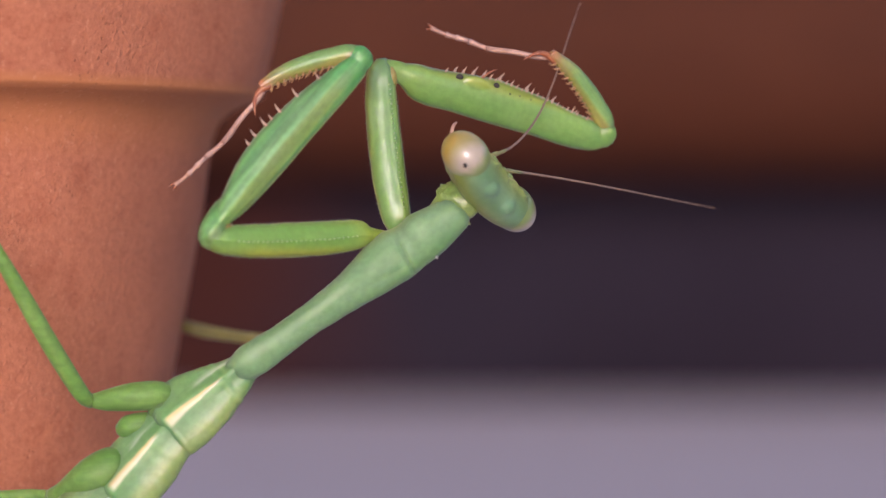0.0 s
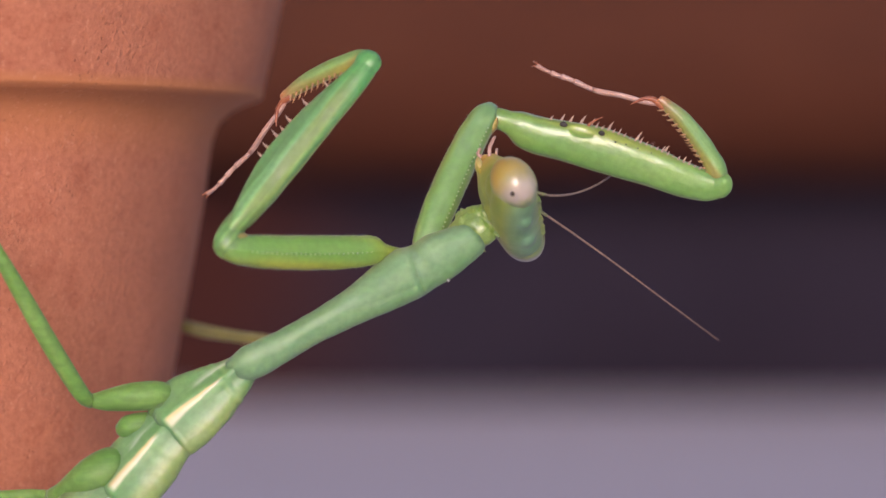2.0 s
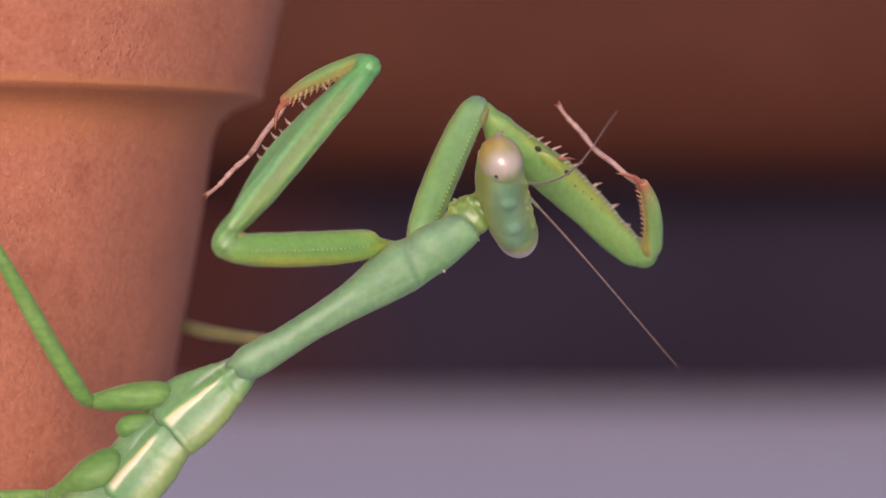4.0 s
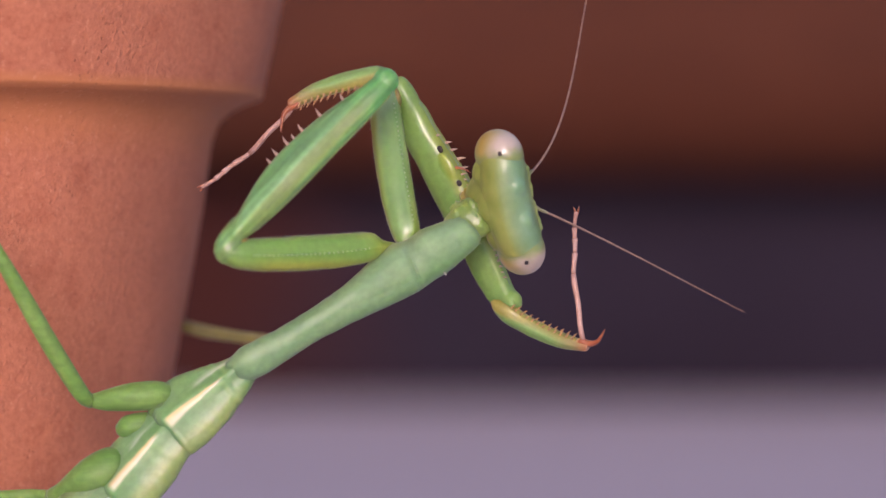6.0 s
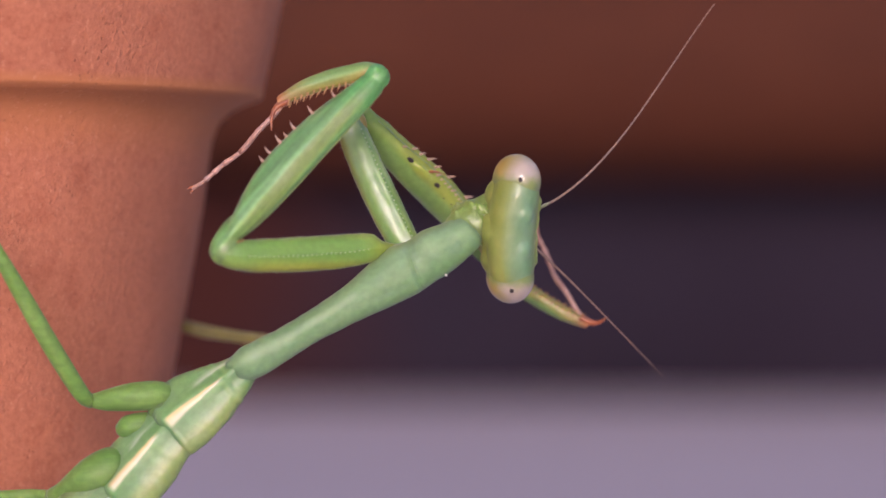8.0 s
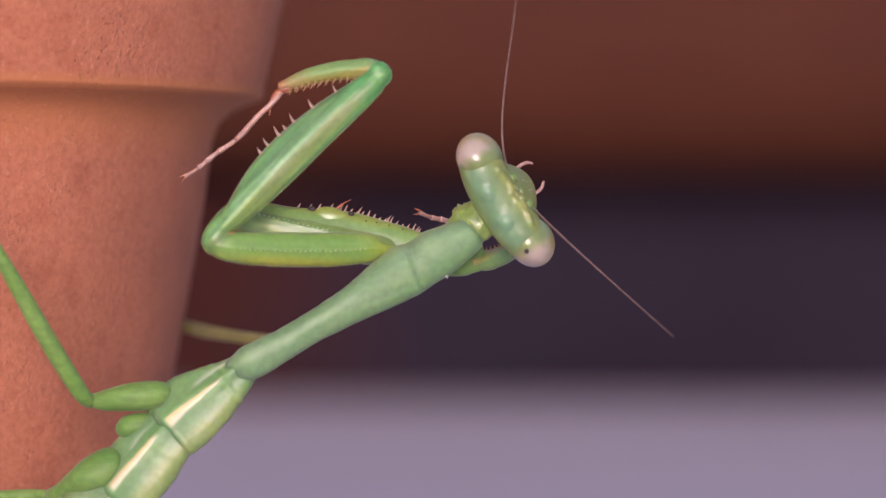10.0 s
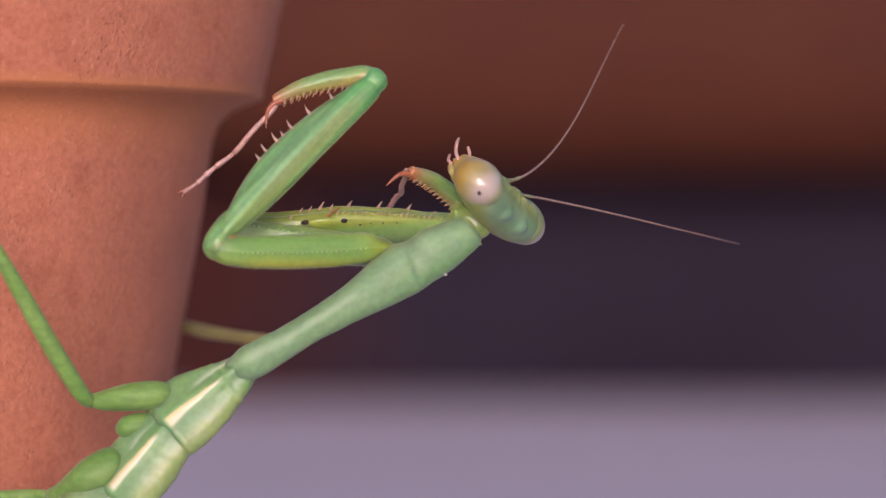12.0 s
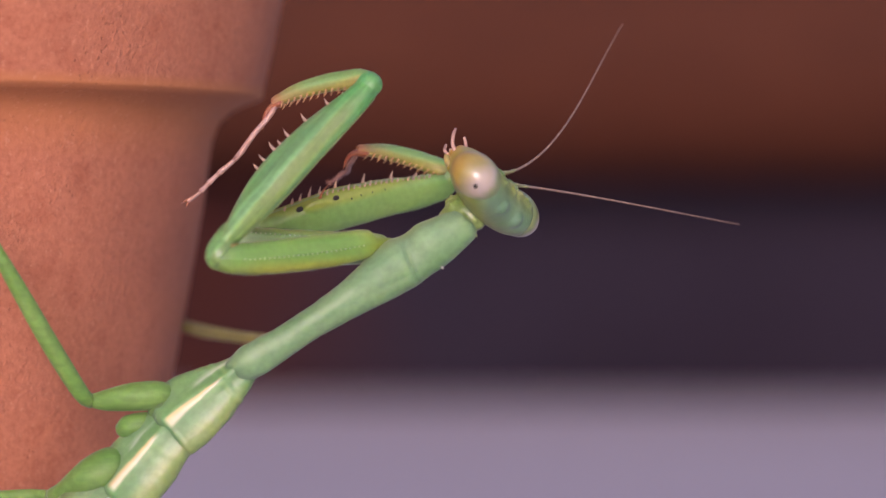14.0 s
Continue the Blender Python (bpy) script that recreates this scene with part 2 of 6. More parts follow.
def eye_material():
    """Compound eye: milky grey dome, ochre towards the mouth, fine facets, wet gloss."""
    m, nt, b = material("compound_eye", 0.42)
    b.inputs["Specular IOR Level"].default_value = 0.5
    tc = nt.nodes.new("ShaderNodeTexCoord")
    sx = nt.nodes.new("ShaderNodeSeparateXYZ")
    nt.links.new(tc.outputs["Generated"], sx.inputs[0])
    grad = ramp(nt, sx.outputs[2], [(0.15, (0.29, 0.18, 0.010)), (0.48, (0.32, 0.23, 0.022)), (0.62, (0.28, 0.240, 0.085)), (0.82, (0.37, 0.325, 0.305))])
    n = noise_node(nt, 1500, 3)
    col = mixed(nt, 0.25, grad.outputs[0], ramp(nt, n.outputs[0], [(0.3, (0.22, 0.20, 0.07)), (0.7, (0.36, 0.30, 0.20))]).outputs[0])
    # the inner rim fades into the green of the head
    ox = nt.nodes.new("ShaderNodeSeparateXYZ")
    nt.links.new(tc.outputs["Object"], ox.inputs[0])
    ab = nt.nodes.new("ShaderNodeMath")
    ab.operation = "ABSOLUTE"
    nt.links.new(ox.outputs[0], ab.inputs[0])
    wob = nt.nodes.new("ShaderNodeMath")
    wob.operation = "MULTIPLY_ADD"
    wob.inputs[1].default_value = 0.0006
    nt.links.new(n.outputs[0], wob.inputs[0])
    nt.links.new(ab.outputs[0], wob.inputs[2])
    rim = nt.nodes.new("ShaderNodeMapRange")
    rim.interpolation_type = "SMOOTHSTEP"
    rim.inputs["From Min"].default_value = 0.0037
    rim.inputs["From Max"].default_value = 0.0029
    nt.links.new(wob.outputs[0], rim.inputs["Value"])
    col = mixed(nt, rim.outputs[0], col, (0.150, 0.215, 0.065))
    nt.links.new(col, b.inputs["Base Color"])
    b.inputs["Coat Weight"].default_value = 0.8
    b.inputs["Coat Roughness"].default_value = 0.17
    b.inputs["Sheen Weight"].default_value = 0.05
    b.inputs["Sheen Tint"].default_value = (0.9, 0.85, 1.0, 1)
    b.inputs["Subsurface Weight"].default_value = 0.7
    b.inputs["Subsurface Radius"].default_value = (1.0, 0.9, 0.5)
    b.inputs["Subsurface Scale"].default_value = 0.0009
    v = nt.nodes.new("ShaderNodeTexVoronoi")
    v.inputs["Scale"].default_value = 16000
    nt.links.new(tc.outputs["Object"], v.inputs["Vector"])
    bumped(nt, b, v.outputs[0], 0.12, 0.00002)
    return m


EYE = eye_material()


def terracotta(name, base, light, deep, bump=1.0):
    m, nt, b = material(name, 0.78)
    big = noise_node(nt, 28, 4)
    mid = noise_node(nt, 420, 5, 0.65)
    fine = noise_node(nt, 2600, 5, 0.75)
    col = ramp(nt, big.outputs[0], [(0.3, base), (0.7, light)]).outputs[0]
    col = mixed(nt, ramp(nt, mid.outputs[0], [(0.36, (0.4, 0.4, 0.4)), (0.5, (0, 0, 0))]).outputs[0], col, deep)
    grain = ramp(nt, fine.outputs[0], [(0.32, (0.76, 0.72, 0.70)), (0.58, (1, 1, 1))])
    col = mixed(nt, 1.0, col, grain.outputs[0], "MULTIPLY")
    # the smoothed fillet under the collar, coloured more orange in place of bounced light
    tz = nt.nodes.new("ShaderNodeTexCoord")
    sz = nt.nodes.new("ShaderNodeSeparateXYZ")
    nt.links.new(tz.outputs["Object"], sz.inputs[0])
    mr = nt.nodes.new("ShaderNodeMapRange")
    mr.inputs["From Min"].default_value = 0.1050
    mr.inputs["From Max"].default_value = 0.1101
    nt.links.new(sz.outputs[2], mr.inputs["Value"])
    band = ramp(nt, mr.outputs[0], [(0.0, (0, 0, 0)), (0.62, (0.75, 0.75, 0.75)), (0.86, (0.8, 0.8, 0.8)), (0.98, (0, 0, 0))])
    col = mixed(nt, band.outputs[0], col, (0.44, 0.168, 0.064))
    # dark pits and paler flecks: shade and glint of the grain put into the colour
    v = nt.nodes.new("ShaderNodeTexVoronoi")
    v.inputs["Scale"].default_value = 2300
    v.inputs["Randomness"].default_value = 1.0
    tc = nt.nodes.new("ShaderNodeTexCoord")
    nt.links.new(tc.outputs["Object"], v.inputs["Vector"])
    pits = ramp(nt, v.outputs[0], [(0.08, (0, 0, 0)), (0.26, (1, 1, 1))])
    n4 = noise_node(nt, 300, 2)
    gate = ramp(nt, n4.outputs[0], [(0.50, (0, 0, 0)), (0.64, (1, 1, 1))])
    pit = mixed(nt, gate.outputs[0], (1, 1, 1), pits.outputs[0])
    col = mixed(nt, 0.16, col, mixed(nt, 1.0, col, pit, "MULTIPLY"))
    pale_flecks = ramp(nt, noise_node(nt, 2900, 2, 0.5).outputs[0], [(0.62, (0, 0, 0)), (0.72, (0.30, 0.30, 0.30))])
    col = mixed(nt, pale_flecks.outputs[0], col, (0.60, 0.30, 0.19))
    # two small brown drips
    for place, size in (((0.0251, -0.0102, 0.0995), 1.0), ((0.0264, -0.0066, 0.0997), 0.85)):
        drip = nt.nodes.new("ShaderNodeMapping")
        drip.vector_type = "TEXTURE"
        drip.inputs["Location"].default_value = place
        drip.inputs["Scale"].default_value = (0.00060 * size, 0.00060 * size, 0.00085 * size)
        nt.links.new(tc.outputs["Object"], drip.inputs[0])
        far = nt.nodes.new("ShaderNodeVectorMath")
        far.operation = "LENGTH"
        nt.links.new(drip.outputs[0], far.inputs[0])
        col = mixed(nt, ramp(nt, far.outputs["Value"], [(0.35, (0.5, 0.5, 0.5)), (1.0, (0, 0, 0))]).outputs[0], col, (0.20, 0.065, 0.025))
    nt.links.new(col, b.inputs["Base Color"])
    h = mixed(nt, 0.5, fine.outputs[0], pit)
    h2 = mixed(nt, 0.35, h, mid.outputs[0])
    # grog that stands out of the clay in patches
    crumb = ramp(nt, noise_node(nt, 2300, 2, 0.5).outputs[0], [(0.42, (0, 0, 0)), (0.74, (1, 1, 1))])
    where = ramp(nt, noise_node(nt, 110, 3).outputs[0], [(0.44, (0, 0, 0)), (0.58, (1, 1, 1))])
    grog = mixed(nt, 1.0, crumb.outputs[0], where.outputs[0], "MULTIPLY")
    h3 = mixed(nt, band.outputs[0], mixed(nt, 0.22, h2, grog), (0.5, 0.5, 0.5))
    bumped(nt, b, h3, 0.7 * bump, 0.00045)
    b.inputs["Specular IOR Level"].default_value = 0.4
    return m


CLAY = terracotta("terracotta", (0.405, 0.140, 0.074), (0.465, 0.176, 0.100), (0.315, 0.090, 0.045))


def slab_material():
    m, nt, b = material("slab_concrete", 0.85)
    a = noise_node(nt, 2.2, 4)
    c = noise_node(nt, 45, 5)
    col = ramp(nt, a.outputs[0], [(0.3, (0.58, 0.475, 0.50)), (0.7, (0.68, 0.56, 0.59))]).outputs[0]
    col = mixed(nt, 1.0, col, ramp(nt, c.outputs[0], [(0.3, (0.85, 0.85, 0.85)), (0.7, (1, 1, 1))]).outputs[0], "MULTIPLY")
    nt.links.new(col, b.inputs["Base Color"])
    bumped(nt, b, c.outputs[0], 0.3, 0.001)
    return m


def wood_material(name, dark, light, scale=3.0):
    m, nt, b = material(name, 0.8)
    b.inputs["Specular IOR Level"].default_value = 0.15
    tc = nt.nodes.new("ShaderNodeTexCoord")
    mp = nt.nodes.new("ShaderNodeMapping")
    mp.inputs["Scale"].default_value = (scale, scale * 9, scale * 9)
    nt.links.new(tc.outputs["Object"], mp.inputs[0])
    n = nt.nodes.new("ShaderNodeTexNoise")
    n.inputs["Detail"].default_value = 5
    nt.links.new(mp.outputs[0], n.inputs["Vector"])
    nt.links.new(ramp(nt, n.outputs[0], [(0.3, dark), (0.7, light)]).outputs[0], b.inputs["Base Color"])
    bumped(nt, b, n.outputs[0], 0.3, 0.002)
    return m


def plain_rough(name, dark, light, scale):
    m, nt, b = material(name, 0.85)
    n = noise_node(nt, scale, 5)
    nt.links.new(ramp(nt, n.outputs[0], [(0.3, dark), (0.7, light)]).outputs[0], b.inputs["Base Color"])
    bumped(nt, b, n.outputs[0], 0.3, 0.002)
    return m


SLAB = slab_material()


def wall_material():
    """Slate-purple that turns dark red towards one end, with a broad uneven fade."""
    m, nt, b = material("wall_slate", 0.9)
    b.inputs["Specular IOR Level"].default_value = 0.2
    n = noise_node(nt, 6, 5)
    slate = ramp(nt, n.outputs[0], [(0.3, (0.0175, 0.0132, 0.027)), (0.7, (0.0240, 0.0195, 0.037))]).outputs[0]
    red_end = ramp(nt, n.outputs[0], [(0.3, (0.040, 0.0095, 0.0075)), (0.7, (0.050, 0.0135, 0.0105))]).outputs[0]
    tc = nt.nodes.new("ShaderNodeTexCoord")
    sx = nt.nodes.new("ShaderNodeSeparateXYZ")
    nt.links.new(tc.outputs["Object"], sx.inputs[0])
    warp = noise_node(nt, 4, 3)
    add = nt.nodes.new("ShaderNodeMath")
    add.operation = "MULTIPLY_ADD"
    add.inputs[1].default_value = 0.27
    nt.links.new(warp.outputs[0], add.inputs[0])
    nt.links.new(sx.outputs[0], add.inputs[2])
    spread = nt.nodes.new("ShaderNodeMapRange")
    spread.interpolation_type = "SMOOTHSTEP"
    spread.inputs["From Min"].default_value = -0.10
    spread.inputs["From Max"].default_value = 0.12
    nt.links.new(add.outputs[0], spread.inputs["Value"])
    nt.links.new(mixed(nt, spread.outputs[0], red_end, slate), b.inputs["Base Color"])
    bumped(nt, b, n.outputs[0], 0.3, 0.002)
    return m


TIMBER = wood_material("rail_timber", (0.044, 0.0128, 0.0072), (0.068, 0.0208, 0.0108))
WALL = wall_material()

# ---- helpers for shapes (all lengths of the insect in millimetres) ----
MM = 0.001


def part(name, bm, mat, parent, label="", smooth=True):
    me = bpy.data.meshes.new(name)
    bm.normal_update()
    bm.to_mesh(me)
    bm.free()
    me.materials.append(mat)
    if smooth:
        me.polygons.foreach_set("use_smooth", [True] * len(me.polygons))
    ob = new(name, me)
    if parent is not None:
        ob.parent = parent
    return tagged(ob, label)


def spline(keys, n):
    """Smooth rows between key rows (first column 0..1), n rows."""
    k = np.array(keys, float)
    t = np.linspace(k[0, 0], k[-1, 0], n)
    out = np.zeros((n, k.shape[1]))
    slope = np.gradient(k[:, 1:], k[:, 0], axis=0)
    for i, u in enumerate(t):
        j = min(max(int(np.searchsorted(k[:, 0], u)) - 1, 0), len(k) - 2)
        h = k[j + 1, 0] - k[j, 0]
        s = (u - k[j, 0]) / h
        a, b, c, d = 2 * s**3 - 3 * s**2 + 1, s**3 - 2 * s**2 + s, -2 * s**3 + 3 * s**2, s**3 - s**2
        out[i, 0] = u
        out[i, 1:] = a * k[j, 1:] + b * h * slope[j] + c * k[j + 1, 1:] + d * h * slope[j + 1]
    return out


def loft(rows, sides=20, square=1.0, keel=0.0, bm=None, scale=MM, lumpy=0.0, section=None):
    """A closed skin over rings. rows: x, y, z of the ring's middle, half width (y), half height (z); rings stand across x.
    keel > 0 pinches a ridge along +z; square < 1 makes the ring boxier; lumpy: unevenness in mm;
    section: bends the ring's unit outline."""
    bm = bm or bmesh.new()
    rings = []
    for row in rows:
        x, y, z, wy, wz = [float(v) for v in row[-5:]]
        ring = []
        for i in range(sides):
            a = 2 * math.pi * i / sides
            c, s = math.cos(a), math.sin(a)
            c = math.copysign(abs(c) ** square, c)
            s = math.copysign(abs(s) ** square, s)
            k = 1 + keel * max(0.0, math.sin(a)) ** 8
            if section:
                c, s = section(c, s)
            if lumpy:
                k2 = lumpy * (noise.noise(Vector((x * 0.9 + 7.3, c * wy * 1.1, s * wz * 1.1))) + 0.5 * noise.noise(Vector((x * 2.3, c * wy * 2.6, s * wz * 2.6 + 3.1))))
                c, s = c * (1 + k2 / max(wy, 0.3)), s * (1 + k2 / max(wz, 0.3))
            ring.append(bm.verts.new((x * scale, (y + wy * c) * scale, (z + wz * s * k) * scale)))
        rings.append(ring)
    for r0, r1 in zip(rings, rings[1:]):
        for i in range(sides):
            j = (i + 1) % sides
            bm.faces.new((r0[i], r0[j], r1[j], r1[i]))
    for ring, flip in ((rings[0], True), (rings[-1], False)):
        mid = sum((v.co for v in ring), Vector()) / sides
        c = bm.verts.new(mid)
        for i in range(sides):
            j = (i + 1) % sides
            bm.faces.new((ring[j], ring[i], c) if flip else (ring[i], ring[j], c))
    return bm


def tube(points, radii, sides=10, bm=None, scale=MM, flat=1.0):
    """A round limb along points (mm) with a radius for each."""
    bm = bm or bmesh.new()
    pts = [Vector(p) for p in points]
    rings = []
    up = Vector((0.13, 0.31, 0.94))
    for i, p in enumerate(pts):
        d = (pts[min(i + 1, len(pts) - 1)] - pts[max(i - 1, 0)]).normalized()
        u = (up - d * up.dot(d)).normalized()
        v = d.cross(u)
        rings.append([bm.verts.new((p + (u * math.cos(a) + v * math.sin(a) * flat) * radii[i]) * scale)
                      for a in (2 * math.pi * k / sides for k in range(sides))])
    for r0, r1 in zip(rings, rings[1:]):
        for i in range(sides):
            j = (i + 1) % sides
            bm.faces.new((r0[i], r0[j], r1[j], r1[i]))
    for ring, p, flip in ((rings[0], pts[0], True), (rings[-1], pts[-1], False)):
        c = bm.verts.new(p * scale)
        for i in range(sides):
            j = (i + 1) % sides
            bm.faces.new((ring[j], ring[i], c) if flip else (ring[i], ring[j], c))
    return bm


def curve_points(keys, n):
    """Smooth points (x, y, z, radius) along a polyline of keys."""
    rows = [(i / (len(keys) - 1), *k) for i, k in enumerate(keys)]
    s = spline(rows, n)
    return [tuple(r[1:4]) for r in s], [float(r[4]) for r in s]


def limb(keys, n=28, sides=14):
    p, r = curve_points(keys, n)
    return tube(p, r, sides)


def ball(center, radii, seg=28, rings=18, bm=None, scale=MM):
    bm = bm or bmesh.new()
    m = Matrix.Translation(Vector(center) * scale) @ Matrix.Diagonal((*[r * scale for r in radii], 1))
    bmesh.ops.create_uvsphere(bm, u_segments=seg, v_segments=rings, radius=1, matrix=m)
    return bm


def thorn(length, radius, lean=0.25, bm=None, base=(0, 0, 0)):
    """A curved spine that stands up along z and leans along x."""
    bm = bm or bmesh.new()
    pts, rad = [], []
    for i in range(6):
        u = i / 5
        pts.append((base[0] + lean * length * u * u, base[1], base[2] + length * u))
        rad.append(max(radius * (1 - u) ** 0.8, 0.006))
    return tube(pts, rad, 7, bm)


def shared(name, source, parent, m, label=""):
    ob = new(name, source.data)
    ob.parent = parent
    ob.matrix_basis = m
    return tagged(ob, label)


# ---- the place ----
def lathe(profile, sides, center, wobble=0.0):
    """A turned body: profile of (radius, z) in metres, closed at both ends."""
    bm = bmesh.new()
    rings = []
    for r, z in profile:
        ring = []
        for i in range(sides):
            a = 2 * math.pi * i / sides
            rr = r + wobble * noise.noise(Vector((math.cos(a) * 3, math.sin(a) * 3, z * 60)))
            ring.append(bm.verts.new((center[0] + rr * math.cos(a), center[1] + rr * math.sin(a), center[2] + z)))
        rings.append(ring)
    for r0, r1 in zip(rings, rings[1:]):
        for i in range(sides):
            j = (i + 1) % sides
            bm.faces.new((r0[i], r0[j], r1[j], r1[i]))
    bm.faces.new(rings[0][::-1])
    bm.faces.new(rings[-1])
    return bm


def rounded(points, radius, steps=5):
    """A profile with its inner corners rounded."""
    out = [points[0]]
    for p, q, r in zip(points, points[1:], points[2:]):
        p, q, r = Vector(p), Vector(q), Vector(r)
        d = min(radius, (p - q).length * 0.45, (r - q).length * 0.45)
        a, c = q + (p - q).normalized() * d, q + (r - q).normalized() * d
        for i in range(steps + 1):
            u = i / steps
            out.append(tuple(a * (1 - u) ** 2 + q * 2 * u * (1 - u) + c * u * u))
    out.append(points[-1])
    return out


def densify(profile, step):
    out = [profile[0]]
    for p, q in zip(profile, profile[1:]):
        n = max(1, int((Vector(q) - Vector(p)).length / step))
        out += [tuple(Vector(p).lerp(Vector(q), (i + 1) / n)) for i in range(n)]
    return out


def flower_pot(center, neck_r, neck_z, taper, mat, name="flower_pot", label="", soil=True, lean=0.0):
    """Turned clay pot with a thick collar: neck_r is the wall's radius where the collar begins, neck_z its height."""
    mid_z = 0.45 * neck_z
    mid_r = neck_r - taper * (neck_z - mid_z)
    base_r = mid_r - 0.07 * mid_z
    top_z = neck_z + 0.030
    outer = rounded([(0.004, 0.0), (base_r - 0.001, 0.0), (base_r, 0.001), (mid_r, mid_z), (neck_r, neck_z - 0.0062)], 0.0008)
    outer += [(neck_r + 0.0003, neck_z - 0.0040), (neck_r + 0.0006, neck_z - 0.0024), (neck_r + 0.0010, neck_z - 0.0013),
              (neck_r + 0.0018, neck_z - 0.0006), (neck_r + 0.0028, neck_z - 0.0001), (neck_r + 0.0037, neck_z + 0.0002), (neck_r + 0.0038, neck_z + 0.0004)]
    rim = neck_r + 0.0038 + 0.23 * 0.027
    outer += rounded([(neck_r + 0.0038 + 0.23 * 0.0005, neck_z + 0.0012), (rim, top_z), (neck_r - 0.004, top_z), (neck_r - 0.008, neck_z), (base_r - 0.005, 0.008), (0.003, 0.008)], 0.0016)
    profile = densify(outer, 0.003)
    pot = new(name)
    pot.location = center
    pot.rotation_euler = (radians(lean), 0, 0)
    part("pot_wall", lathe(profile, 160, (0, 0, 0), 0.0003), mat, pot)
    if soil:
        bm = lathe([(neck_r - 0.0085, neck_z - 0.004), (neck_r - 0.008, neck_z + 0.010), (neck_r - 0.02, neck_z + 0.012), (0.004, neck_z + 0.013)], 60, (0, 0, 0), 0.002)
        part("soil", bm, SOIL, pot, "dark crumbly potting soil")
    return tagged(pot, label, "flower pot")


SOIL = plain_rough("soil", (0.02, 0.013, 0.009), (0.05, 0.035, 0.025), 300)


def box(x0, x1, y0, y1, z0, z1, bevel=0.0):
    bm = bmesh.new()
    bmesh.ops.create_cube(bm, size=1, matrix=Matrix.Translation(((x0 + x1) / 2, (y0 + y1) / 2, (z0 + z1) / 2)) @ Matrix.Diagonal((x1 - x0, y1 - y0, z1 - z0, 1)))
    if bevel:
        bmesh.ops.bevel(bm, geom=list(bm.edges), offset=bevel, segments=2, affect="EDGES")
    return bm


ground_bm = bmesh.new()
bmesh.ops.create_grid(ground_bm, x_segments=8, y_segments=8, size=60)
tagged(part("ground", ground_bm, SLAB, None), "pale lavender-grey concrete slab of the patio", "ground", kind="structure")

WALL_Y = 2.05
tagged(part("wall_back", box(-6, 6, WALL_Y, WALL_Y + 0.2, 0.0, 1.2), WALL, None), "dark slate-purple painted wall behind the patio", "wall", kind="structure")


def timber_rail():
    """A round log on two short posts along the wall."""
    rail = new("timber_rail")
    rail.location = (0, WALL_Y - 0.12, 0.0)
    pts = [(-4000 + 80 * i, 0, 232 + 2 * math.sin(i * 0.7)) for i in range(101)]
    part("log", tube(pts, [86 + 1.5 * math.sin(i * 1.3) for i in range(101)], 40), TIMBER, rail)
    for x in (-1.9, 1.9):
        part("post", box(x - 0.04, x + 0.04, -0.04, 0.04, 0.0, 0.16, 0.004), TIMBER, rail)
    return tagged(rail, "red-brown round timber rail along a dark wall", "rail")


timber_rail()
flower_pot((-0.0440, 0.0250, 0.0002), 0.0290, 0.1090, 0.162, CLAY, lean=0.5, label="orange terracotta flower pot with a thick collar, under the mantis")

# ---- the mantis; its own space has the height of the lens at zero ----
mantis = tagged(new("praying_mantis"), "bright green wingless praying mantis clinging to a terracotta pot", "insect")
mantis.location = (0, 0, CAM_Z)


def along(p, q, dorsal=(0, -1, 0)):
    """The pose of a segment from p to q (mm), x along it and z towards its back."""
    p, q = Vector(p) * MM, Vector(q) * MM
    x = (q - p).normalized()
    z = Vector(dorsal)
    z = (z - x * z.dot(x)).normalized()
    m = Matrix((x, z.cross(x), z)).transposed().to_4x4()
    return Matrix.Translation(p) @ m


def placed(ob, m):
    ob.matrix_basis = m
    return ob


def saddle_back(c, s):
    """A roof-like back with a raised midline and hollow flanks."""
    if s > 0:
        s = s * (0.86 + 0.20 * math.exp(-(c / 0.22) ** 2)) - 0.05 * math.exp(-((abs(c) - 0.5) / 0.2) ** 2)
    return c, s


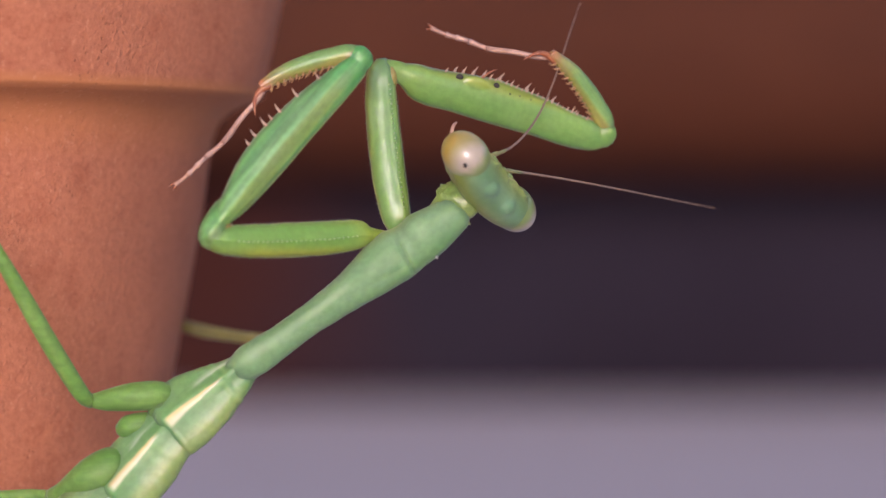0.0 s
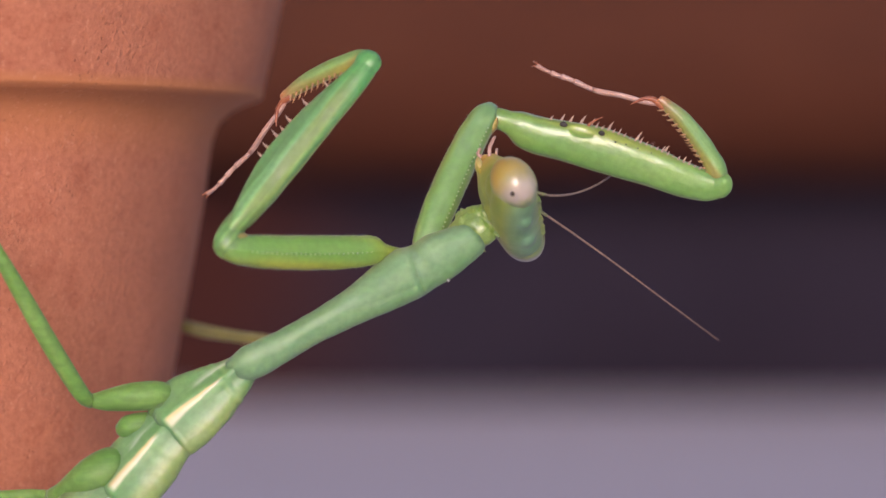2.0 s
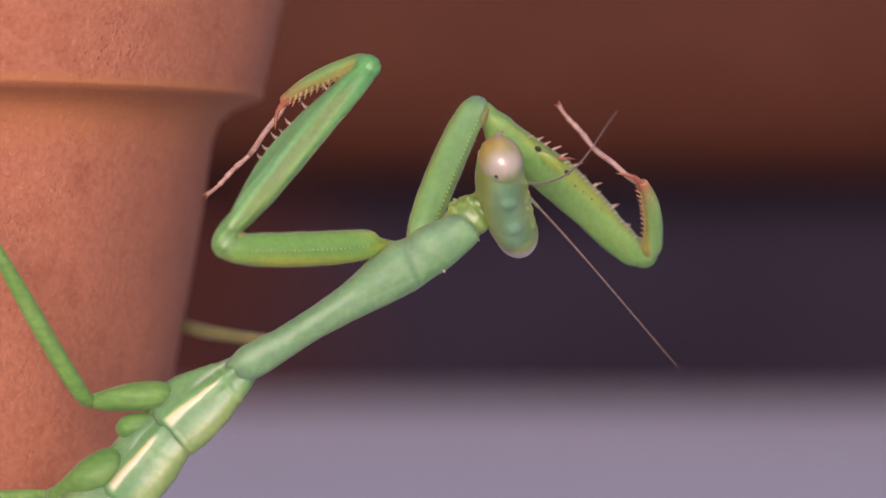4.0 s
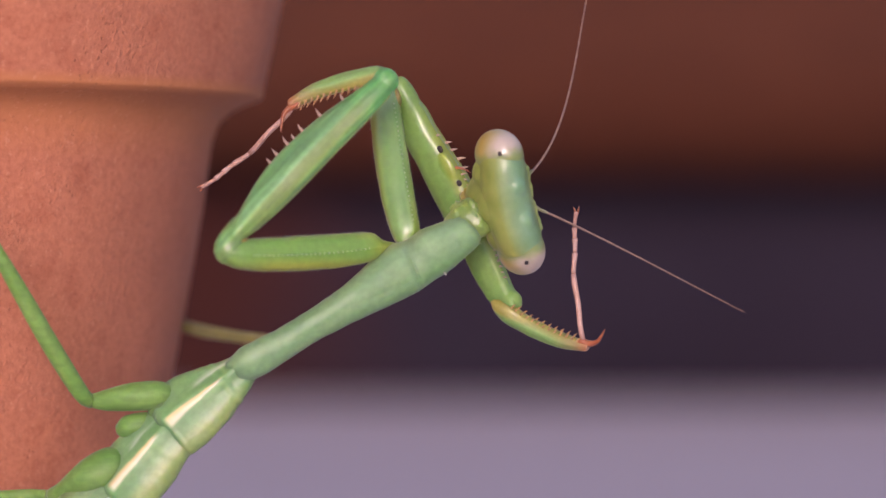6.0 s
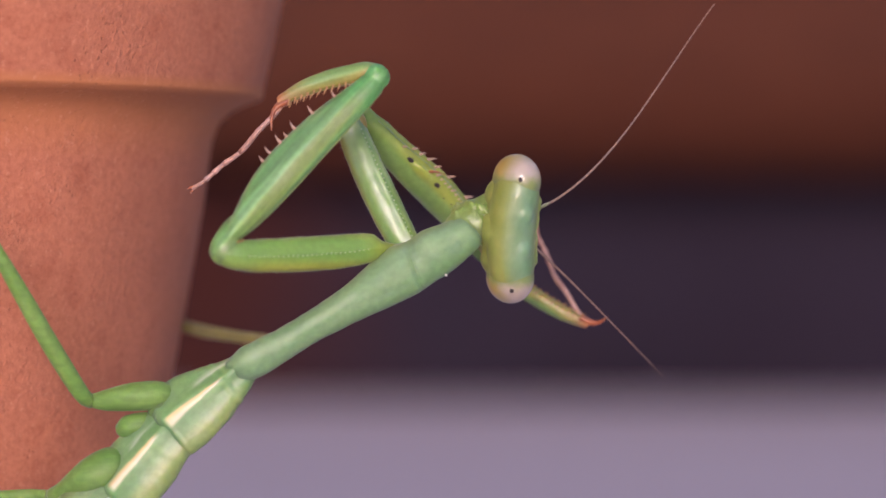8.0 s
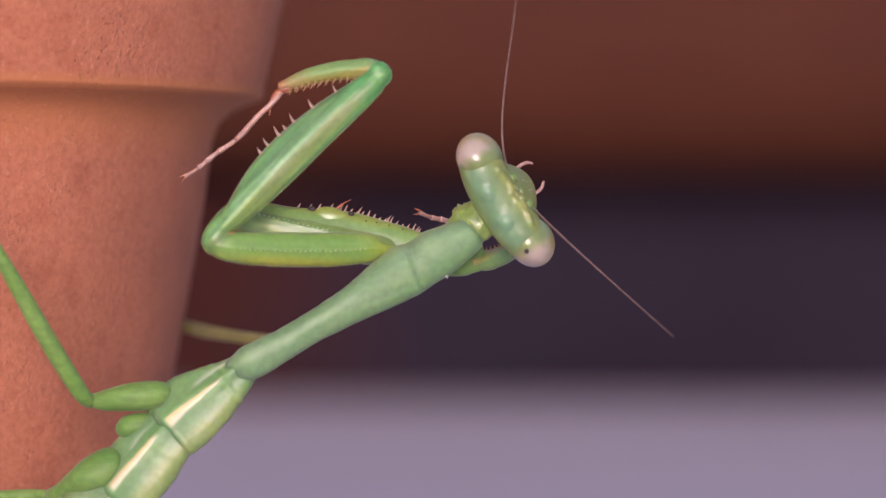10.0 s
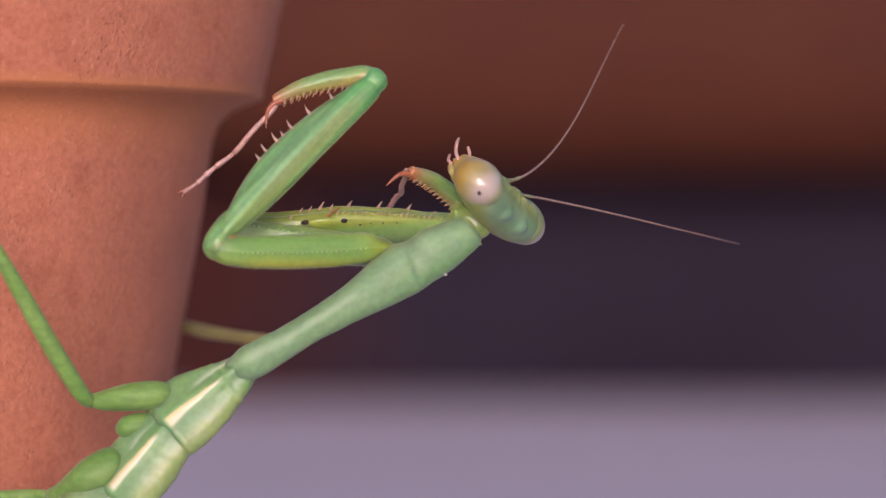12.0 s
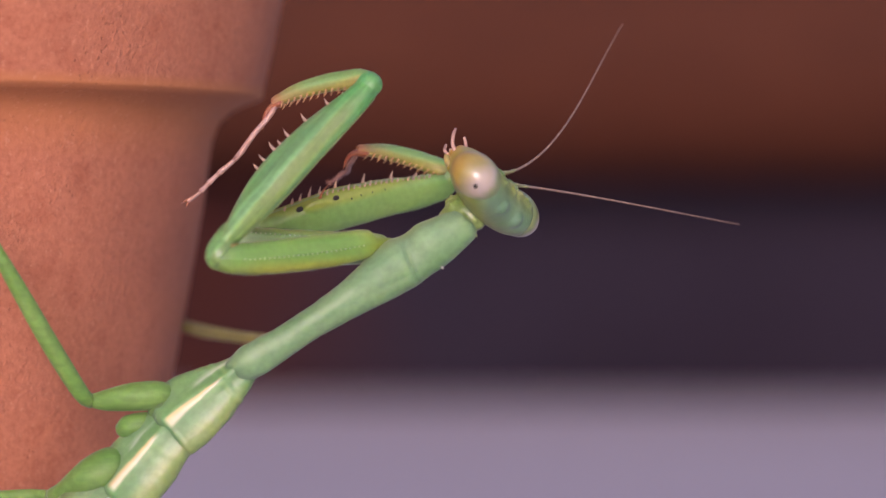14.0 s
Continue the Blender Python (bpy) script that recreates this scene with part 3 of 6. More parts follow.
def trunk():
    """Thorax and abdomen: plates that overlap like slates, with a cream line down the back."""
    def pleated(rows):
        for r in rows:
            if -0.4 < r[1] < 1.3:
                r[4:6] *= 1 + 0.016 * math.sin(r[1] * 8.0) + 0.012 * math.sin(r[1] * 13.7 + 1.0)
        return rows

    roll = (-0.26, -1.0, 0.30)
    placed(part("mesothorax", loft(pleated(spline([(0, -0.6, 0, 0, 0.80, 0.68), (0.06, -0.2, 0.03, 0, 0.98, 0.80), (0.1, 0.2, 0.04, 0, 1.12, 0.86), (0.35, 1.7, -0.06, 0, 1.68, 1.0), (0.65, 3.2, -0.22, 0, 2.10, 1.08),
                                                  (0.9, 4.6, -0.27, 0, 2.17, 1.08), (0.97, 5.0, -0.27, 0, 2.12, 1.04), (1, 5.3, -0.25, 0, 1.96, 0.80)], 70)), 44, section=saddle_back, lumpy=0.05), MESO_SKIN, mantis), along((-11.27, 0.3, -6.78), (-15.0, 0.3, -10.0), roll))
    placed(part("metathorax", loft(spline([(0, -0.5, 0, -0.1, 1.66, 0.80), (0.15, 0.4, 0, 0, 1.80, 1.0), (0.4, 1.8, 0, 0, 2.02, 1.12), (0.7, 3.2, 0, 0, 2.12, 1.18),
                                                  (0.9, 4.5, 0, 0, 2.0, 1.15), (0.97, 4.9, 0, 0, 1.92, 1.08), (1, 5.2, 0, 0, 1.70, 0.85)], 56), 44, section=saddle_back, lumpy=0.05), META_SKIN, mantis), along((-15.0, 0.3, -9.95), (-17.95, 0.4, -13.45), roll))
    rows = []
    for k in range(8):
        w = 2.0 + 0.8 * math.sin(math.pi * min(1, (k + 0.5) / 7.5)) - 0.12 * k
        for u, f in ((0.0, 0.93), (0.3, 1.0), (0.7, 1.03), (0.95, 1.05)):
            g = 0.72 if k == 0 and u == 0.0 else 1.0
            rows.append((k * 3.0 + u * 3.0, 0, -0.35, w * f * g, w * f * g * 0.62))
    rows.append((24.6, 0, 0, 0.5, 0.4))
    abdomen = placed(part("abdomen", loft(rows, 24, keel=0.06, lumpy=0.12), GREEN, mantis), along((-17.8, 0.6, -13.0), (-32.0, -2.0, -31.0)))
    part("dorsal_stripe", limb([(0.6, 0.0, 0.85, 0.15), (3, 0.0, 1.2, 0.22), (12, 0.0, 1.45, 0.2), (20, 0.0, 1.0, 0.1)], 24, 8), CREAM, abdomen, "cream stripe")


def walking_legs():
    """The four legs that hold the pot."""
    # left middle leg
    f = part("middle_femur", limb([(-15.0, 0.9, -8.15, 0.55), (-15.8, 0.6, -8.1, 0.80), (-17.2, 0.5, -8.2, 0.80), (-18.7, 0.7, -8.4, 0.60), (-19.5, 0.9, -8.45, 0.40)]), GREEN_LEG, mantis)
    part("knee", ball((-19.65, 0.95, -8.4), (0.42, 0.42, 0.42), 16, 10), GREEN_LEG, f)
    t = part("middle_tibia", limb([(-19.5, 0.9, -8.55, 0.36), (-20.1, 0.2, -7.9, 0.48), (-21.6, -1.2, -5.2, 0.52), (-23.25, -2.6, -2.0, 0.46), (-25.1, -4.0, 1.5, 0.32)]), GREEN_LEG, mantis)
    part("foot", limb([(-25.1, -4.0, 1.5, 0.26), (-25.9, -4.0, 2.6, 0.2), (-26.7, -3.9, 3.7, 0.16), (-27.4, -3.6, 4.7, 0.1)], 12, 8), BEIGE_LEG, t)
    part("coxa_lobe", limb([(-16.0, 0.9, -9.5, 0.5), (-16.8, 0.8, -9.75, 0.70), (-17.6, 0.8, -9.95, 0.68), (-18.1, 0.9, -10.05, 0.3)], 14, 12), GREEN_LEG, mantis)
    part("middle_coxa", limb([(-14.8, 0.9, -8.2, 0.45), (-15.4, 0.7, -8.6, 0.72), (-15.8, 0.7, -9.1, 0.66), (-16.1, 0.8, -9.5, 0.4)], 16, 14), GREEN_LEG, mantis)
    # left hind leg
    f = part("hind_femur", limb([(-17.4, 0.9, -11.7, 0.7), (-18.3, 0.7, -12.1, 1.2), (-19.6, 0.6, -12.8, 1.15), (-21.0, 1.2, -13.5, 0.68), (-21.9, 1.8, -13.75, 0.38)]), GREEN_LEG, mantis)
    part("knee", ball((-21.9, 1.8, -13.75), (0.36, 0.36, 0.36), 16, 10), GREEN_LEG, f)
    t = part("hind_tibia", limb([(-21.8, 1.8, -13.75, 0.3), (-23.5, 2.6, -13.8, 0.34), (-26.0, 1.4, -13.9, 0.32), (-30.0, -2.6, -14.1, 0.25)]), GREEN_LEG, mantis)
    part("foot", limb([(-30.0, -2.6, -14.1, 0.2), (-31.0, -3.8, -13.6, 0.17), (-32.2, -5.2, -13.0, 0.1)], 10, 8), BEIGE_LEG, t)
    # right middle leg, behind the body, reaching back to the pot
    f = part("middle_femur", limb([(-12.6, 1.0, -7.7, 0.5), (-11.5, 5.0, -7.1, 0.65), (-10.2, 11.0, -6.2, 0.5), (-9.4, 16.0, -5.55, 0.36)]), GREEN_LEG, mantis)
    part("knee", ball((-9.4, 16.0, -5.55), (0.38, 0.38, 0.38), 16, 10), GREEN_LEG, f)
    t = part("middle_tibia", limb([(-9.4, 16.0, -5.55, 0.34), (-12.2, 21.0, -5.45, 0.36), (-15.0, 26.0, -5.2, 0.40), (-16.7, 29.0, -4.85, 0.34)]), BEIGE_LEG, mantis)
    part("foot", limb([(-16.7, 29.0, -4.85, 0.32), (-17.0, 29.8, -4.65, 0.30), (-17.4, 30.4, -4.45, 0.26), (-18.0, 31.0, -4.35, 0.14)], 12, 8), BEIGE_LEG, t)
    # right hind leg, under the abdomen
    part("hind_femur", limb([(-16.8, 1.0, -12.6, 0.5), (-18.5, 6.0, -14.5, 0.6), (-22.0, 14.0, -17.5, 0.4)]), GREEN_LEG, mantis)
    part("hind_tibia", limb([(-22.0, 14.0, -17.5, 0.34), (-25.0, 12.5, -19.0, 0.32), (-29.0, 10.5, -21.0, 0.22)]), GREEN_LEG, mantis)


def pronotum_part():
    keys = [(0, -0.7, 0.05, -0.2, 0.74, 0.6), (0.03, 0.2, 0.05, -0.04, 0.94, 0.82), (0.1, 1.4, 0.0, 0, 0.95, 0.83), (0.22, 3.4, 0.0, 0, 0.86, 0.78), (0.36, 5.6, 0.0, 0, 0.92, 0.82),
            (0.48, 7.6, 0.02, 0, 1.12, 0.95), (0.6, 9.4, 0.1, 0, 1.42, 1.12), (0.68, 10.7, 0.12, 0.02, 1.52, 1.2), (0.72, 11.3, 0.1, -0.06, 1.40, 1.04), (0.8, 12.4, 0.12, 0, 1.42, 1.14),
            (0.9, 13.7, 0.12, -0.05, 1.20, 0.98), (0.95, 14.4, 0.14, -0.1, 1.08, 0.88), (0.98, 14.8, 0.15, -0.15, 0.96, 0.76), (1, 15.1, 0.16, -0.2, 0.7, 0.5)]
    bm = loft(spline(keys, 200), 80, keel=0.09, lumpy=0.05)
    # the groove across the shield, and the furrow inside its rim
    for v in bm.verts:
        x, y, z = v.co / MM
        if z > -0.2:
            across = math.exp(-((x - 11.08 - 0.16 * y) / 0.13) ** 2) * min(1.0, max(0.0, 0.9 - y))
            behind = max(0.0, min(1.0, (x - 7.6) / 1.2)) * max(0.0, min(1.0, (11.2 - x) / 0.4))
            rim = math.exp(-((y + 0.62 + 0.14 * (x - 8.0)) / 0.10) ** 2) * behind
            dent = 0.20 * across + 0.09 * rim
            v.co.z -= dent * MM
            v.co.y *= 1 - 0.07 * across
    # the swollen saddle in front of the groove
    ball((12.45, 0.22, 0.60), (1.12, 0.90, 0.68), 28, 16, bm)
    ob = one_skin(part("pronotum", bm, SHIELD_SKIN, mantis, "matt pale green shield"), 0.00007, 4)
    rnd = random.Random(4)
    rows = spline(keys, 64)
    bm = bmesh.new()
    for side in (1, -1):
        for i in range(6, 60, 1):
            r = rows[i]
            if rnd.random() < 0.75:
                h = 0.02 + 0.05 * rnd.random()
                tube([(r[1], r[2] + side * (r[4] - 0.02), r[3]), (r[1] + 0.03, r[2] + side * (r[4] + h), r[3] + 0.02)], [0.05, 0.01], 5, bm)
    part("margin_teeth", bm, GREEN_PALE, ob)
    part("white_speck", ball((12.35, -1.36, 0.1), (0.07, 0.12, 0.07), 8, 6), CREAM, ob, "tiny white speck")
    folds = [(0, 13.2, 0.2, -0.25, 1.0, 0.75), (0.2, 14.2, 0.42, -0.28, 1.16, 0.84), (0.36, 14.9, 0.58, -0.3, 1.14, 0.80), (0.5, 15.5, 0.66, -0.35, 1.20, 0.88), (0.64, 16.0, 0.66, -0.4, 1.06, 0.82),
             (0.8, 16.6, 0.62, -0.45, 1.06, 0.84), (1, 17.5, 0.55, -0.5, 0.7, 0.6)]
    rnd = random.Random(11)
    bm = loft(spline(folds, 60), 40, lumpy=0.14)
    for i in range(26):
        a = rnd.uniform(-0.6, 3.6)
        x = rnd.uniform(14.4, 17.0)
        ball((x, 0.62 + 1.02 * math.cos(a), -0.35 + 0.78 * math.sin(a)), (rnd.uniform(0.08, 0.18), rnd.uniform(0.20, 0.55), rnd.uniform(0.12, 0.24)), 12, 8, bm)
    one_skin(part("neck", bm, NECK, ob, "soft wet yellow-green neck folds"), 0.00006, 5)
    return ob


def crest(side, place, height, width, hollow=0.0, flat=1.12):
    """A ring drawn to thin margins, with a raised edge along one face; flat < 1 levels the faces."""
    def bend(c, s):
        c = math.copysign(abs(c) ** flat, c)
        s = math.copysign(abs(s) ** 0.92, s)
        if c * side > 0:
            c += side * (height * math.exp(-((s - place) / width) ** 2) - hollow * math.exp(-((s - place + 2.4 * width) / (1.6 * width)) ** 2))
        return c, s
    return bend


def one_skin(ob, voxel, smooth):
    """Melts the overlapping bodies of a part into one closed skin."""
    melt = ob.modifiers.new("skin", "REMESH")
    melt.mode = "VOXEL"
    melt.voxel_size = voxel
    melt.use_smooth_shade = True
    even = ob.modifiers.new("even", "SMOOTH")
    even.factor, even.iterations = 0.5, smooth
    return ob


def fore_coxa(name, skin_mat, place, low):
    """A three-sided bar with a toothed edge on the face along +y; low: how far its middle lies under the axis."""
    keys = [(0, -0.3, 0, 0, 0.26, 0.28), (0.04, 0.2, 0, 0.02, 0.36, 0.36), (0.09, 0.8, 0, 0.06, 0.46, 0.46), (0.15, 1.35, 0, 0.10, 0.68, 0.74), (0.2, 1.9, 0, 0.06, 0.76, 0.84), (0.3, 3.0, 0, -0.06, 0.80, 0.91),
            (0.5, 5.4, 0, -0.22, 0.82, 0.95), (0.7, 7.4, 0, -0.28, 0.82, 0.92), (0.85, 9.0, 0, -0.28, 0.80, 0.85), (0.93, 9.85, 0, -0.22, 0.74, 0.76), (0.97, 10.35, 0, -0.16, 0.58, 0.60), (1, 10.75, 0, -0.10, 0.26, 0.30)]
    keys = [(k[0], k[1], k[2], k[3] + low, k[4], k[5]) for k in keys]
    bend = crest(1, place, 0.08, 0.14, 0.0, flat=0.8)
    ob = part(name, loft(spline(keys, 56), 44, section=bend, lumpy=0.035), skin_mat, mantis)
    rows = spline(keys, 56)

    def ring(x):
        return rows[int(np.argmin(np.abs(rows[:, 1] - x)))]

    rnd = random.Random(7)
    bm = bmesh.new()
    for side, n in ((1, 44), (-1, 40)):
        for i in range(n):
            x = 1.6 + 8.0 * (i + 0.5 * rnd.random()) / n
            r = ring(x)
            z = r[3] + side * r[5]
            h = 0.045 + 0.05 * rnd.random() ** 2
            tube([(x, 0.0, z - side * 0.06), (x + 0.04, 0.0, z + side * h)], [0.06, 0.012], 5, bm)
    part("coxal_teeth", bm, GREEN_PALE, ob, "rows of fine pale teeth")
    bm = bmesh.new()
    line = []
    for i in range(30):
        x = 1.7 + 8.2 * i / 29
        r = ring(x)
        a = math.asin(place) * 0.98
        c, s_ = bend(math.cos(a), math.sin(a))
        line.append((x, r[2] + r[4] * c + 0.02, r[3] + r[5] * s_))
    for i in range(26):
        p = Vector(line[1 + i])
        h = 0.05 + 0.05 * rnd.random()
        tube([p, p + Vector((0.04, h, 0.03))], [0.055, 0.012], 5, bm)
    part("seam_teeth", bm, SEAM, ob, "row of tiny white teeth")
    part("joint_skin", ball((9.7, 0.05, 0.42 + low), (0.75, 0.52, 0.30), 20, 12), JOINT, ob, "ochre joint skin")
    return ob


def fore_femur(name, inner):
    """Raptorial femur: spines stand along +z; inner: the marked face looks along -y."""
    if inner:
        keys = [(0, -0.4, 0, -0.12, 0.34, 0.38), (0.03, 0.0, 0, -0.08, 0.52, 0.54), (0.07, 0.7, 0, -0.03, 0.58, 0.58), (0.10, 1.15, 0, -0.06, 0.64, 0.67), (0.14, 1.7, 0, -0.20, 0.72, 0.92), (0.2, 2.6, 0, -0.30, 0.80, 1.04),
                (0.3, 4.2, 0, -0.20, 0.82, 1.11), (0.45, 6.4, 0, -0.10, 0.82, 1.24), (0.58, 8.1, 0, -0.16, 0.78, 1.18), (0.7, 9.6, 0, -0.22, 0.72, 1.10), (0.83, 11.4, 0, -0.40, 0.66, 0.98),
                (0.91, 12.5, 0, -0.42, 0.60, 0.88), (0.97, 13.4, 0, -0.38, 0.50, 0.70), (1, 14.0, 0, -0.30, 0.26, 0.36)]
        bend = crest(-1, 0.45, 0.0, 0.25, 0.0, flat=0.72)
    else:
        keys = [(0, 0.45, -0.16, 0.10, 0.20, 0.14), (0.02, 0.62, -0.18, 0.12, 0.42, 0.30), (0.06, 1.05, -0.18, 0.17, 0.56, 0.48), (0.11, 1.7, -0.14, 0.22, 0.62, 0.66), (0.2, 3.0, -0.06, 0.35, 0.68, 0.93), (0.3, 4.2, 0, 0.46, 0.70, 1.10),
                (0.4, 5.5, 0, 0.50, 0.72, 1.19), (0.55, 7.5, 0, 0.45, 0.70, 1.16), (0.7, 9.5, 0, 0.28, 0.64, 1.04), (0.86, 11.7, 0, 0.02, 0.58, 0.80), (0.94, 12.6, 0, -0.02, 0.54, 0.68), (1, 13.4, 0, 0.02, 0.28, 0.34)]
        bend = crest(-1, -0.22, 0.02, 0.18, 0.02)
    rows = spline(keys, 80)
    bm = loft(rows, 56, section=bend, lumpy=0.03)
    tip = 13.55 if inner else 12.9
    ball((tip, 0, -0.12 if inner else 0.06), (0.72, 0.60, 0.78), 24, 16, bm)
    ball((tip + 0.12, -0.38, 0.20), (0.30, 0.24, 0.26), 16, 10, bm)
    if inner:
        knob = [(-0.65, 0.05, -0.32, 0.26), (-0.4, 0.05, -0.22, 0.56), (0.1, 0.05, -0.08, 0.62), (0.9, 0.05, 0.02, 0.58), (1.5, 0.05, 0.0, 0.40)]
    else:
        knob = [(-0.78, 0.15, 0.0, 0.22), (-0.5, 0.15, 0.02, 0.62), (0.1, 0.12, 0.10, 0.82), (0.8, 0.12, 0.36, 0.72), (1.5, 0.14, 0.66, 0.48), (2.1, 0.14, 0.90, 0.14)]
    p, r = curve_points(knob, 24)
    tube(p, r, 20, bm)
    if inner:
        # the lobe that takes the claw
        at = rows[int(np.argmin(np.abs(rows[:, 1] - 5.2)))]
        c, s_ = bend(-0.785, 0.62)
        ball((5.2, at[2] + at[4] * c + 0.16, at[3] + at[5] * s_), (0.95, 0.26, 0.50), 24, 14, bm)
    ob = one_skin(part(name, bm, FEMUR_INNER if inner else GREEN_FEMUR, mantis), 0.00006, 6)

    def ring(x):
        return rows[int(np.argmin(np.abs(rows[:, 1] - x)))]

    def edge(x):
        r = ring(x)
        return r[3] + r[5]

    def stand(x, y, sink, tall):
        return Matrix.Translation(Vector((x, y, edge(x) - sink)) * MM) @ Matrix.Diagonal((1, 1, tall, 1))

    # the two margins, thin and pale
    for side, r0 in ((1, 0.035), (-1, 0.045)):
        line = [(r[1], r[2], r[3] + side * (r[5] + 0.0)) for r in rows[8:-6]]
        part("margin", tube(line, [r0] * len(line), 6), PALE_KEEL if side > 0 else GREEN_COXA, ob, "thin paler margin")
    # four long spines on the outer edge with short ones between
    side = 0.32 if inner else -0.22
    size = 0.72 if inner else 0.70
    big = part("spine", thorn(1.0 * size, 0.15 * size ** 0.5, 0.28), SPINE, ob)
    big.matrix_basis = stand(5.0 if inner else 6.6, side, 0.22, 1.05)
    for x, tall in (((6.6, 1.0), (8.3, 1.0), (10.0, 0.85)) if inner else ((7.7, 1.0), (9.0, 1.0), (10.5, 0.8))):
        shared("spine", big, ob, stand(x, side, 0.22, tall))
    small = part("spine", thorn(0.42, 0.11, 0.28), SPINE, ob)
    small.matrix_basis = stand(3.9 if inner else 5.2, side * 0.6, 0.12, 1.2)
    for x, tall in ((4.4, 1.3), (5.6, 1.3), (11.5, 0.7)) if inner else ((5.8, 1.5), (7.1, 1.0), (11.5, 0.5)):
        shared("spine", small, ob, stand(x, side * 0.6, 0.12, tall))
    # the close inner row
    if inner:
        thin = part("spine", thorn(0.36, 0.085, 0.3), SPINE, ob)
        thin.matrix_basis = stand(3.3, -side * 0.6, 0.08, 1.0)
        for i in range(20):
            x = 5.9 + 0.33 * i
            tall = 1.35 if i % 4 == 0 else (0.95 if i % 2 else 0.7)
            shared("spine", thin, ob, stand(x, -side * 0.7, 0.14, tall))
        part("discoid_spine", thorn(1.0, 0.12, 0.75, base=(5.4, -0.3, edge(5.4) - 0.25)), RED, ob, "long brown spine")

        def on_face(x, high):
            r = ring(x)
            c, s_ = bend(-math.sqrt(1 - high * high), high)
            return x, r[2] + r[4] * c, r[3] + r[5] * s_

        for x, high, r in ((4.1, 0.86, 0.20), (6.3, 0.80, 0.17), (4.9, 0.93, 0.06), (7.2, 0.62, 0.045), (7.8, 0.70, 0.04), (8.5, 0.72, 0.04), (9.3, 0.72, 0.035)):
            part("black_spot", ball(on_face(x, high), (r * 1.15, 0.10, r), 14, 10), BLACK, ob, "black spot")
    else:
        thin = part("spine", thorn(0.26, 0.07, 0.3), SPINE, ob)
        thin.matrix_basis = stand(5.3, -side, 0.08, 1.0)
        for i in range(9):
            shared("spine", thin, ob, stand(6.6 + 0.55 * i, -side, 0.10, 0.9 if i % 2 else 0.6))
    return ob


def fore_tibia(name):
    keys = [(0, -0.45, 0, -0.04, 0.16, 0.16), (0.03, -0.2, 0, -0.10, 0.36, 0.38), (0.08, 0.2, 0, -0.20, 0.46, 0.54), (0.3, 1.6, 0, -0.46, 0.46, 0.56), (0.6, 3.4, 0, -0.52, 0.43, 0.51), (0.85, 4.8, 0, -0.36, 0.38, 0.43), (1, 5.9, 0, -0.10, 0.26, 0.28)]
    bm = loft(spline(keys, 40), 28, section=crest(-1, 0.1, 0.06, 0.2))
    ball((5.35, -0.04, -0.22), (0.60, 0.30, 0.30), 18, 12, bm)
    ob = one_skin(part(name, bm, GREEN_TIBIA, mantis), 0.00005, 4)
    part("claw", limb([(5.3, 0, 0.0, 0.24), (5.9, 0, 0.12, 0.19), (6.3, 0, 0.42, 0.13), (6.5, 0, 0.90, 0.085), (6.6, 0, 1.40, 0.015)], 18, 10), RED, ob, "red-brown hooked claw")
    first = part("tooth", thorn(0.34, 0.085, 0.5), TOOTH, ob)
    rows = spline(keys, 40)

    def seat(x, y, tall):
        r = rows[int(np.argmin(np.abs(rows[:, 1] - x)))]
        return Matrix.Translation(Vector((x, y, r[3] + r[5] - 0.10)) * MM) @ Matrix.Diagonal((1, 1, tall, 1))

    first.matrix_basis = seat(0.9, -0.16, 1.0)
    for row_y, n in ((-0.16, 12), (0.16, 11)):
        for i in range(n):
            x = 1.15 + 4.1 * i / (n - 1)
            shared("tooth", first, ob, seat(x, row_y, 0.7 + 0.035 * i))
    return ob


def fore_tarsus(name):
    bm = bmesh.new()
    spans = [(0.0, 3.9, 0.145, 0.175), (3.9, 5.1, 0.13, 0.19), (5.1, 5.9, 0.125, 0.19), (5.9, 6.5, 0.12, 0.18), (6.5, 7.4, 0.10, 0.15)]
    for a, b, r0, r1 in spans:
        p, r = [], []
        for i in range(8):
            u = i / 7
            x = a + (b - a) * u
            p.append((x, 0.05 * math.sin(x * 2.1) + 0.32 * math.sin(math.pi * min(1.0, x / 7.4)), 0.16 * math.sin(x * 0.9)))
            r.append(r0 + (r1 - r0) * u ** 3 - (0.03 if i in (0, 7) else 0))
        tube(p, r, 10, bm)
    ob = part(name, bm, PINK, mantis, "slender pink-brown foot of five joints")
    for s in (1, -1):
        part("claw", limb([(7.3, s * 0.05, 0.05, 0.07), (7.55, s * 0.12, 0.1, 0.05), (7.7, s * 0.17, -0.1, 0.012)], 10, 6), RED, ob)
    return ob


def turned(bm, m):
    bmesh.ops.transform(bm, matrix=m, verts=bm.verts)
    return bm


